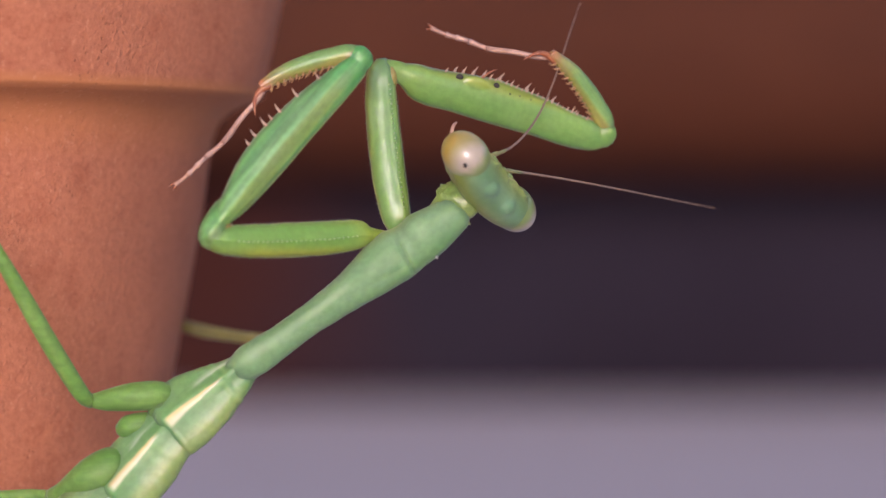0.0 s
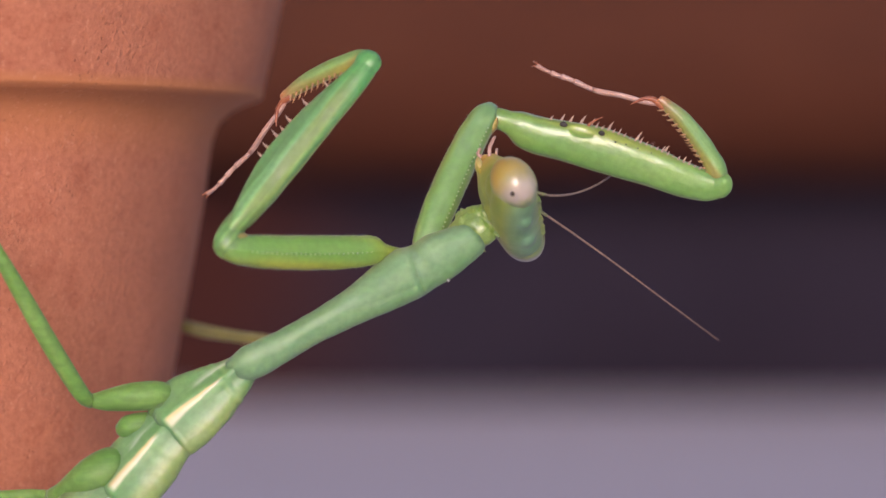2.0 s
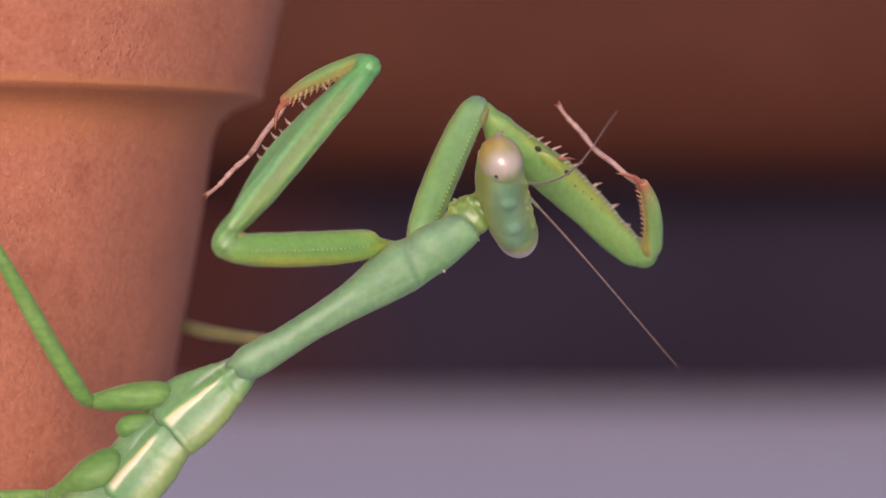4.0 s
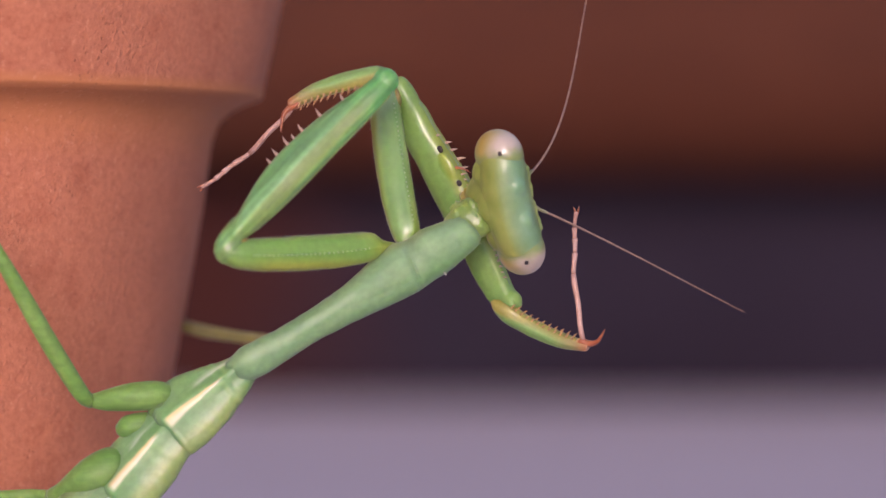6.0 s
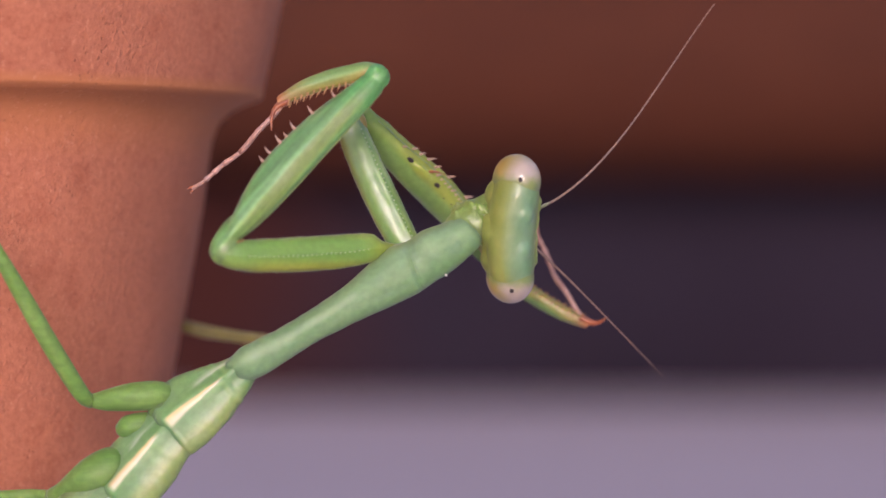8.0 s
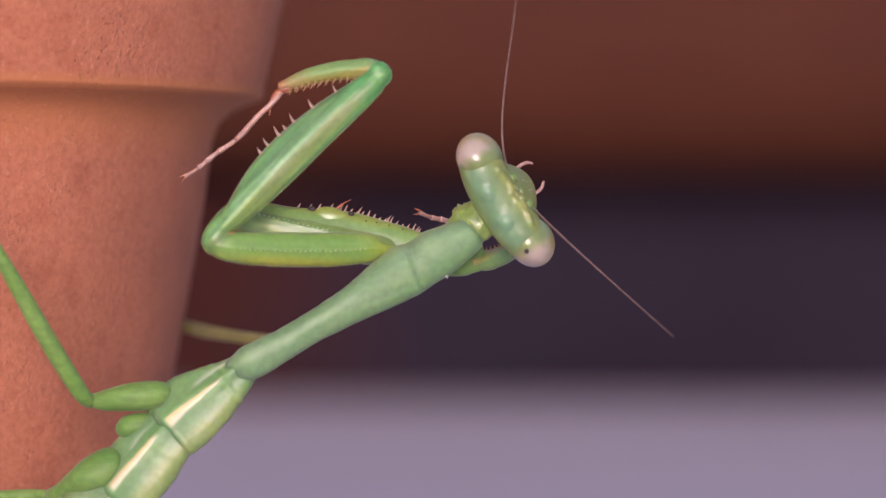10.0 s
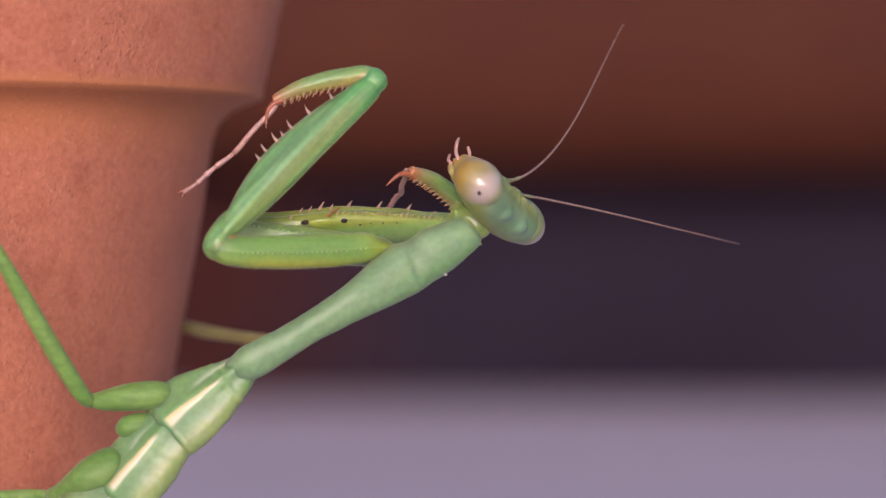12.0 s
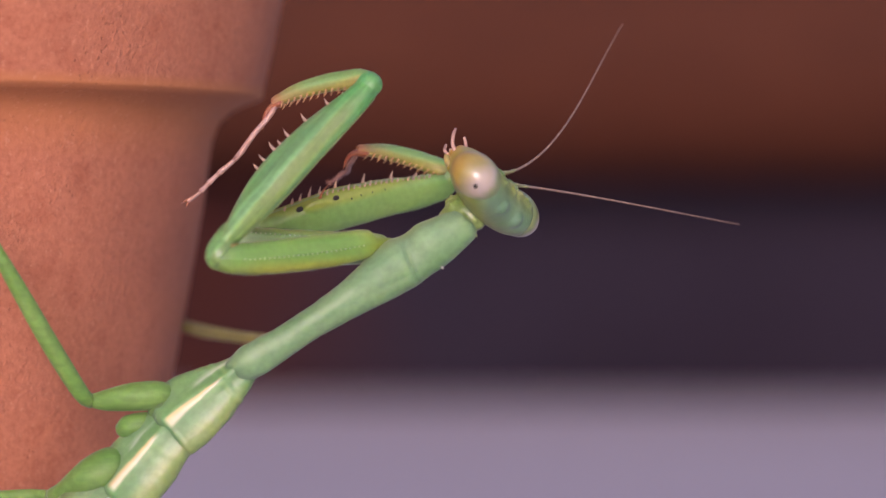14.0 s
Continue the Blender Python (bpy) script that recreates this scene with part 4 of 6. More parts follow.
def head_part():
    """Triangular head: x to its right, y out of the face, z to the crown."""
    keys = [(0, -2.9, 0.06, 0.05, 1.10, 1.2), (0.12, -2.2, 0.0, 0.06, 1.25, 1.36), (0.3, -1.1, -0.12, 0.08, 1.32, 1.36), (0.42, -0.35, -0.16, 0.1, 1.33, 1.33), (0.5, 0.0, -0.16, 0.1, 1.32, 1.31),
            (0.58, 0.35, -0.16, 0.1, 1.33, 1.33), (0.7, 1.1, -0.12, 0.08, 1.32, 1.36), (0.88, 2.2, 0.0, 0.06, 1.25, 1.36), (1, 2.9, 0.06, 0.05, 1.10, 1.2)]
    bm = loft(spline(keys, 40), 26)
    face = [(0, 0.1, 0.0, -0.1, 1.28, 2.2), (0.15, 0.6, 0.0, -0.1, 1.34, 2.35), (0.35, 1.3, 0.0, -0.08, 1.36, 2.15), (0.6, 2.3, 0.0, 0.0, 1.24, 1.78), (0.82, 3.1, 0.0, 0.12, 0.98, 1.25), (1, 3.75, 0.0, 0.2, 0.6, 0.72)]
    rows = [(r[1], r[3], 0.0, r[4], r[5]) for r in spline(face, 24)]
    wedge = turned(loft(rows, 26), Matrix(((0, 0, 1, 0), (0, 1, 0, 0), (-1, 0, 0, 0), (0, 0, 0, 1))))
    tmp = bpy.data.meshes.new("wedge")
    wedge.to_mesh(tmp)
    wedge.free()
    bm.from_mesh(tmp)
    bpy.data.meshes.remove(tmp)
    ball((0, -0.8, -0.6), (1.15, 0.85, 1.05), 24, 16, bm)
    rnd = random.Random(5)
    for i in range(22):
        x, z = rnd.uniform(-1.0, 1.0), rnd.uniform(-3.0, -0.2)
        ball((x, -0.95 - 0.12 * (1 - abs(x)) + 0.16 * max(0.0, -z - 1.2), z), (rnd.uniform(0.16, 0.34), rnd.uniform(0.14, 0.26), rnd.uniform(0.16, 0.34)), 12, 8, bm)
    for s in (1, -1):
        ball((s * 1.75, -0.12, -0.8), (1.15, 1.15, 1.2), 24, 16, bm)
        ball((s * 0.95, -0.08, 0.92), (0.78, 0.66, 0.68), 20, 14, bm)
        for bx, by, bz, br in ((0.28, 1.02, 0.74, 0.22), (0.62, 1.12, 0.58, 0.28), (0.98, 1.10, 0.62, 0.22), (1.32, 1.14, 0.66, 0.25), (1.68, 1.12, 0.80, 0.2)):
            ball((s * bx, by - 0.04, bz), (br * 1.3, br * 0.75, br), 14, 10, bm)
    ob = part("head", bm, HEAD_SKIN, mantis, "triangular green head, its crown tinted blue-green as if mirroring sky")
    one_skin(ob, 0.00007, 16)
    part("labrum", ball((0, 0.42, -3.65), (0.52, 0.4, 0.5), 18, 12), ORANGE, ob, "orange-yellow mouthparts")
    part("labium", ball((0, -0.42, -3.55), (0.50, 0.30, 0.55), 18, 12), YELLOW, ob, "pale yellow lower lip")
    for s in (1, -1):
        part("maxilla", limb([(s * 0.45, -0.45, -2.9, 0.20), (s * 0.55, -0.5, -3.4, 0.24), (s * 0.42, -0.38, -3.9, 0.18), (s * 0.30, -0.25, -4.2, 0.07)], 16, 10), YELLOW, ob, "yellow jaw lobe")
    for s in (1, -1):
        part("mandible", ball((s * 0.32, 0.05, -3.65), (0.3, 0.36, 0.5), 14, 10), ORANGE, ob)
        part("ocellus", ball((s * 0.32, 1.15, 0.28), (0.2, 0.16, 0.2), 14, 10), GREEN_HEAD, ob)
        part("antenna_socket", ball((s * 0.88, 1.12, -0.35), (0.34, 0.24, 0.34), 18, 12), GREEN_HEAD, ob)
        part("eye", ball((s * 2.72, 0.15, -0.18), (1.46, 1.23, 1.57), 40, 28), EYE, ob, "milky grey eye turning ochre below")
        part("palp", limb([(s * 0.5, 0.1, -3.4, 0.12), (s * 0.85, 0.4, -4.0, 0.11), (s * 0.85, 0.85, -4.45, 0.10), (s * 0.6, 1.1, -4.75, 0.07)], 16, 8), PINK, ob, "pale pink feeler of the mouth")
        part("palp", limb([(s * 0.25, -0.1, -3.8, 0.1), (s * 0.42, -0.2, -4.3, 0.1), (s * 0.3, 0.1, -4.65, 0.07)], 12, 8), PINK, ob)
    for x, z in ((-0.35, -1.3), (0.3, -1.35), (-0.15, -1.75), (0.4, -1.85), (0.0, -2.2)):
        part("fleck", ball((x, 1.22, z), (0.08, 0.07, 0.07), 8, 6), CREAM, ob, "pale fleck")
    part("ocellus", ball((0, 1.2, -0.1), (0.17, 0.14, 0.17), 14, 10), GREEN_HEAD, ob)
    return ob


def antenna(name, arch):
    """A jointed thread, 15.3 mm from root to tip, bowed towards +z."""
    pts, rad = [], []
    n = 90
    for i in range(n + 1):
        u = i / n
        bow = arch * (math.sin(math.pi * u ** 0.62) ** 1.2)
        pts.append((15.3 * u, 0.0, bow))
        rad.append((0.047 * (1 - u) ** 0.9 + 0.020) * (1.0 + 0.26 * (i % 2)))
    ob = part(name, tube(pts, rad, 8), HAIR, mantis, "thin brown jointed thread")
    part("scape", limb([(-0.15, 0, -0.02, 0.13), (0.2, 0, 0.12 * arch, 0.14), (0.5, 0, 0.28 * arch, 0.09), (0.75, 0, 0.38 * arch, 0.10), (1.0, 0, 0.47 * arch, 0.07)], 14, 10), BEIGE_LEG, ob, "pale olive root joint")
    return ob


def pupil(name):
    return part(name, ball((0, 0, 0), (0.06, 0.13, 0.145), 16, 10), BLACK, mantis, "dark false pupil")


trunk()
walking_legs()
SHIELD = pronotum_part()
COXA_L, COXA_R = fore_coxa("fore_coxa", GREEN_COXA, -0.05, 0.0), fore_coxa("fore_coxa", COXA_BLUISH, 0.62, 0.05)
FEMUR_L, FEMUR_R = fore_femur("fore_femur", False), fore_femur("fore_femur", True)
TIBIA_L, TIBIA_R = fore_tibia("fore_tibia"), fore_tibia("fore_tibia")
TARSUS_L, TARSUS_R = fore_tarsus("fore_tarsus"), fore_tarsus("fore_tarsus")
HEAD = head_part()
ANTENNA_L, ANTENNA_R = antenna("antenna", 1.15), antenna("antenna", 0.12)
PUPIL_L, PUPIL_R = pupil("false_pupil"), pupil("false_pupil")


# ---- how the parts move, in the space of the insect ----
PRONOTUM_ROWS = [
    (0, pose(-0.01113, 0.00000, -0.00659, 72.0, -35.5, 0.0)),
    (0.3, pose(-0.01113, 0.00000, -0.00659, 72.0, -35.3, 0.0)),
    (0.5, pose(-0.01113, 0.00000, -0.00659, 72.0, -35.0, 0.0)),
    (1, pose(-0.01113, 0.00000, -0.00659, 72.0, -29.1, 0.0)),
    (1.5, pose(-0.01113, 0.00000, -0.00659, 72.0, -28.6, 0.0)),
    (2, pose(-0.01113, 0.00000, -0.00659, 72.0, -28.9, 0.0)),
    (2.5, pose(-0.01113, 0.00000, -0.00659, 72.0, -29.5, 0.0)),
    (3, pose(-0.01113, 0.00000, -0.00659, 72.0, -30.2, 0.0)),
    (3.2, pose(-0.01113, 0.00000, -0.00659, 72.0, -30.7, 0.0)),
    (3.6, pose(-0.01113, 0.00000, -0.00659, 72.0, -30.9, 0.0)),
    (4, pose(-0.01113, 0.00000, -0.00659, 72.0, -31.5, 0.0)),
    (4.4, pose(-0.01113, 0.00000, -0.00659, 72.0, -32.3, 0.0)),
    (4.8, pose(-0.01113, 0.00000, -0.00659, 72.0, -32.9, 0.0)),
    (5.3, pose(-0.01113, 0.00000, -0.00659, 72.0, -33.3, 0.0)),
    (5.5, pose(-0.01113, 0.00000, -0.00659, 72.0, -32.2, 0.0)),
    (6, pose(-0.01113, 0.00000, -0.00659, 72.0, -30.8, 0.0)),
    (6.5, pose(-0.01113, 0.00000, -0.00659, 72.0, -31.5, 0.0)),
    (7, pose(-0.01113, 0.00000, -0.00659, 72.0, -30.1, 0.0)),
    (7.5, pose(-0.01113, 0.00000, -0.00659, 72.0, -29.9, 0.0)),
    (8, pose(-0.01113, 0.00000, -0.00659, 72.0, -30.4, 0.0)),
    (8.2, pose(-0.01113, 0.00000, -0.00659, 72.0, -30.4, 0.0)),
    (8.6, pose(-0.01113, 0.00000, -0.00659, 72.0, -30.3, 0.0)),
    (9, pose(-0.01113, 0.00000, -0.00659, 72.0, -30.2, 0.0)),
    (9.4, pose(-0.01113, 0.00000, -0.00659, 72.0, -30.1, 0.0)),
    (9.8, pose(-0.01113, 0.00000, -0.00659, 72.0, -30.0, 0.0)),
    (10.3, pose(-0.01113, 0.00000, -0.00659, 72.0, -29.9, 0.0)),
    (10.5, pose(-0.01113, 0.00000, -0.00659, 72.0, -29.9, 0.0)),
    (11, pose(-0.01113, 0.00000, -0.00659, 72.0, -29.6, 0.0)),
    (11.5, pose(-0.01113, 0.00000, -0.00659, 72.0, -29.7, 0.0)),
    (11.8, pose(-0.01113, 0.00000, -0.00659, 72.0, -30.5, 0.0)),
    (12, pose(-0.01113, 0.00000, -0.00659, 72.0, -30.6, 0.0)),
    (12.5, pose(-0.01113, 0.00000, -0.00659, 72.0, -30.8, 0.0)),
    (13, pose(-0.01113, 0.00000, -0.00659, 72.0, -32.1, 0.0)),
    (13.5, pose(-0.01113, 0.00000, -0.00659, 72.0, -32.4, 0.0)),
    (14, pose(-0.01113, 0.00000, -0.00659, 72.0, -32.5, 0.0)),
]
COXA_LEFT_ROWS = [
    (0, pose(-0.00331, 0.00060, 0.00070, -0.1, -0.2, -153.6)),
    (0.3, pose(-0.00329, 0.00060, 0.00068, -0.7, -1.6, -156.2)),
    (0.5, pose(-0.00324, 0.00060, 0.00063, -0.9, -1.9, -155.1)),
    (1, pose(-0.00254, 0.00060, -0.00022, -1.5, -3.0, -152.9)),
    (1.5, pose(-0.00249, 0.00060, -0.00029, -1.5, -3.1, -153.6)),
    (2, pose(-0.00252, 0.00060, -0.00025, -1.4, -2.8, -154.0)),
    (2.5, pose(-0.00258, 0.00060, -0.00016, -1.2, -2.3, -153.0)),
    (3, pose(-0.00267, 0.00060, -0.00005, -1.1, -2.0, -151.8)),
    (3.2, pose(-0.00272, 0.00060, 0.00002, -0.9, -1.6, -151.0)),
    (3.6, pose(-0.00275, 0.00060, 0.00006, -0.8, -1.4, -150.9)),
    (4, pose(-0.00282, 0.00060, 0.00014, -0.5, -0.8, -150.7)),
    (4.4, pose(-0.00291, 0.00060, 0.00025, -0.1, -0.2, -150.4)),
    (4.8, pose(-0.00299, 0.00060, 0.00034, 0.2, 0.4, -150.2)),
    (5.3, pose(-0.00303, 0.00060, 0.00040, 0.4, 0.8, -150.0)),
    (5.5, pose(-0.00291, 0.00060, 0.00025, 0.4, 0.7, -149.8)),
    (6, pose(-0.00273, 0.00060, 0.00003, 0.2, 0.3, -150.2)),
    (6.5, pose(-0.00282, 0.00060, 0.00014, 0.1, 0.1, -150.9)),
    (7, pose(-0.00266, 0.00060, -0.00006, -0.1, -0.2, -150.4)),
    (7.5, pose(-0.00263, 0.00060, -0.00010, -0.0, -0.1, -151.5)),
    (8, pose(-0.00269, 0.00060, -0.00003, 0.2, 0.3, -154.0)),
    (8.2, pose(-0.00269, 0.00060, -0.00003, 0.2, 0.3, -155.8)),
    (8.6, pose(-0.00268, 0.00060, -0.00003, 0.0, 0.0, -156.4)),
    (9, pose(-0.00267, 0.00060, -0.00005, -0.3, -0.8, -157.9)),
    (9.4, pose(-0.00265, 0.00060, -0.00007, -0.6, -1.8, -160.1)),
    (9.8, pose(-0.00264, 0.00060, -0.00009, -0.8, -2.6, -162.3)),
    (10.3, pose(-0.00263, 0.00060, -0.00010, -0.9, -3.1, -163.9)),
    (10.5, pose(-0.00263, 0.00060, -0.00010, -0.8, -2.8, -163.8)),
    (11, pose(-0.00260, 0.00060, -0.00014, -0.7, -3.0, -166.4)),
    (11.5, pose(-0.00261, 0.00060, -0.00013, -0.7, -3.0, -166.2)),
    (11.8, pose(-0.00270, 0.00060, -0.00001, -0.6, -1.8, -160.8)),
    (12, pose(-0.00271, 0.00060, 0.00000, -0.4, -0.9, -159.3)),
    (12.5, pose(-0.00273, 0.00060, 0.00003, 0.7, 1.6, -157.3)),
    (13, pose(-0.00289, 0.00060, 0.00023, 1.7, 3.6, -155.0)),
    (13.5, pose(-0.00292, 0.00060, 0.00026, 1.9, 4.1, -154.6)),
    (14, pose(-0.00294, 0.00060, 0.00028, 1.7, 3.5, -154.3)),
]
FEMUR_LEFT_ROWS = [
    (0, pose(-0.01244, -0.00394, 0.00074, -24.7, -48.9, 21.5)),
    (0.3, pose(-0.01262, -0.00352, 0.00097, -30.4, -49.4, 20.6)),
    (0.5, pose(-0.01249, -0.00368, 0.00097, -34.7, -50.0, 21.3)),
    (1, pose(-0.01161, -0.00404, 0.00031, -37.8, -49.0, 18.4)),
    (1.5, pose(-0.01162, -0.00392, 0.00025, -44.4, -49.2, 21.8)),
    (2, pose(-0.01168, -0.00386, 0.00025, -45.3, -50.8, 21.3)),
    (2.5, pose(-0.01167, -0.00403, 0.00025, -54.4, -51.7, 25.6)),
    (3, pose(-0.01165, -0.00422, 0.00031, -55.6, -51.3, 26.8)),
    (3.2, pose(-0.01165, -0.00434, 0.00031, -55.5, -50.5, 27.5)),
    (3.6, pose(-0.01167, -0.00435, 0.00031, -54.2, -50.1, 27.1)),
    (4, pose(-0.01172, -0.00439, 0.00029, -50.8, -49.0, 26.0)),
    (4.4, pose(-0.01178, -0.00443, 0.00028, -46.0, -47.7, 24.5)),
    (4.8, pose(-0.01184, -0.00447, 0.00027, -41.0, -46.5, 23.1)),
    (5.3, pose(-0.01187, -0.00449, 0.00026, -37.5, -45.9, 22.3)),
    (5.5, pose(-0.01172, -0.00453, 0.00012, -41.4, -45.9, 23.6)),
    (6, pose(-0.01158, -0.00447, -0.00003, -35.8, -45.8, 19.8)),
    (6.5, pose(-0.01173, -0.00436, 0.00012, -37.1, -46.2, 19.7)),
    (7, pose(-0.01153, -0.00444, -0.00003, -37.0, -45.8, 20.8)),
    (7.5, pose(-0.01160, -0.00426, -0.00009, -36.5, -47.1, 19.6)),
    (8, pose(-0.01185, -0.00388, -0.00009, -30.2, -47.7, 18.4)),
    (8.2, pose(-0.01199, -0.00359, -0.00009, -34.4, -47.9, 20.1)),
    (8.6, pose(-0.01203, -0.00349, -0.00003, -33.4, -47.6, 19.4)),
    (9, pose(-0.01212, -0.00323, 0.00009, -30.7, -47.0, 17.6)),
    (9.4, pose(-0.01224, -0.00287, 0.00024, -26.9, -46.3, 15.0)),
    (9.8, pose(-0.01235, -0.00249, 0.00038, -22.7, -45.6, 12.2)),
    (10.3, pose(-0.01242, -0.00223, 0.00046, -19.9, -45.2, 10.2)),
    (10.5, pose(-0.01241, -0.00225, 0.00040, -20.1, -45.2, 10.3)),
    (11, pose(-0.01250, -0.00180, 0.00040, -21.8, -44.9, 13.6)),
    (11.5, pose(-0.01250, -0.00184, 0.00040, -28.3, -44.7, 16.7)),
    (11.8, pose(-0.01232, -0.00276, 0.00031, -32.1, -44.6, 20.4)),
    (12, pose(-0.01225, -0.00301, 0.00017, -28.3, -45.1, 21.4)),
    (12.5, pose(-0.01214, -0.00333, -0.00026, -34.7, -44.8, 22.8)),
    (13, pose(-0.01212, -0.00371, -0.00040, -42.3, -46.2, 25.3)),
    (13.5, pose(-0.01211, -0.00377, -0.00046, -38.5, -47.0, 23.4)),
    (14, pose(-0.01211, -0.00382, -0.00035, -38.6, -47.0, 23.4)),
]
TIBIA_LEFT_ROWS = [
    (0, pose(-0.00443, -0.00079, 0.01061, -168.8, 17.5, -177.8)),
    (0.3, pose(-0.00464, -0.00051, 0.01092, -166.5, 17.5, 173.4)),
    (0.5, pose(-0.00464, -0.00063, 0.01100, -165.1, 19.9, 169.2)),
    (1, pose(-0.00346, -0.00133, 0.01020, -163.5, 15.9, 159.5)),
    (1.5, pose(-0.00367, -0.00075, 0.01018, -161.7, 16.8, 155.3)),
    (2, pose(-0.00396, -0.00085, 0.01040, -162.8, 20.8, 154.6)),
    (2.5, pose(-0.00435, -0.00052, 0.01054, -162.0, 21.9, 147.5)),
    (3, pose(-0.00435, -0.00053, 0.01054, -161.6, 23.6, 148.5)),
    (3.2, pose(-0.00426, -0.00049, 0.01042, -160.8, 22.3, 149.5)),
    (3.6, pose(-0.00418, -0.00053, 0.01035, -160.6, 21.7, 150.7)),
    (4, pose(-0.00399, -0.00062, 0.01018, -160.2, 20.2, 154.0)),
    (4.4, pose(-0.00376, -0.00077, 0.00997, -160.4, 18.3, 158.5)),
    (4.8, pose(-0.00355, -0.00093, 0.00978, -161.2, 16.8, 163.4)),
    (5.3, pose(-0.00343, -0.00104, 0.00967, -162.2, 15.9, 166.9)),
    (5.5, pose(-0.00338, -0.00087, 0.00953, -160.6, 14.2, 162.5)),
    (6, pose(-0.00298, -0.00137, 0.00936, -162.7, 14.3, 164.9)),
    (6.5, pose(-0.00319, -0.00130, 0.00957, -162.2, 13.2, 162.3)),
    (7, pose(-0.00299, -0.00120, 0.00936, -162.1, 12.7, 163.9)),
    (7.5, pose(-0.00319, -0.00127, 0.00951, -162.9, 14.2, 163.0)),
    (8, pose(-0.00349, -0.00109, 0.00961, -165.8, 15.4, 170.1)),
    (8.2, pose(-0.00374, -0.00058, 0.00963, -164.2, 15.4, 166.9)),
    (8.6, pose(-0.00370, -0.00056, 0.00964, -164.4, 14.7, 167.0)),
    (9, pose(-0.00360, -0.00054, 0.00967, -165.2, 13.0, 167.5)),
    (9.4, pose(-0.00349, -0.00053, 0.00971, -166.5, 11.0, 168.4)),
    (9.8, pose(-0.00339, -0.00055, 0.00973, -168.1, 9.2, 169.4)),
    (10.3, pose(-0.00333, -0.00059, 0.00975, -169.3, 8.2, 170.1)),
    (10.5, pose(-0.00333, -0.00060, 0.00969, -169.1, 7.6, 169.7)),
    (11, pose(-0.00349, 0.00039, 0.00965, -168.7, 9.9, 173.0)),
    (11.5, pose(-0.00359, 0.00085, 0.00962, -165.3, 9.8, 169.1)),
    (11.8, pose(-0.00358, 0.00049, 0.00951, -163.7, 11.3, 169.8)),
    (12, pose(-0.00364, 0.00036, 0.00945, -166.0, 12.5, 176.7)),
    (12.5, pose(-0.00358, 0.00027, 0.00898, -162.8, 12.0, 170.1)),
    (13, pose(-0.00393, 0.00016, 0.00906, -160.3, 12.6, 162.9)),
    (13.5, pose(-0.00392, -0.00023, 0.00913, -162.1, 12.0, 165.0)),
    (14, pose(-0.00392, -0.00027, 0.00924, -162.0, 11.7, 164.7)),
]
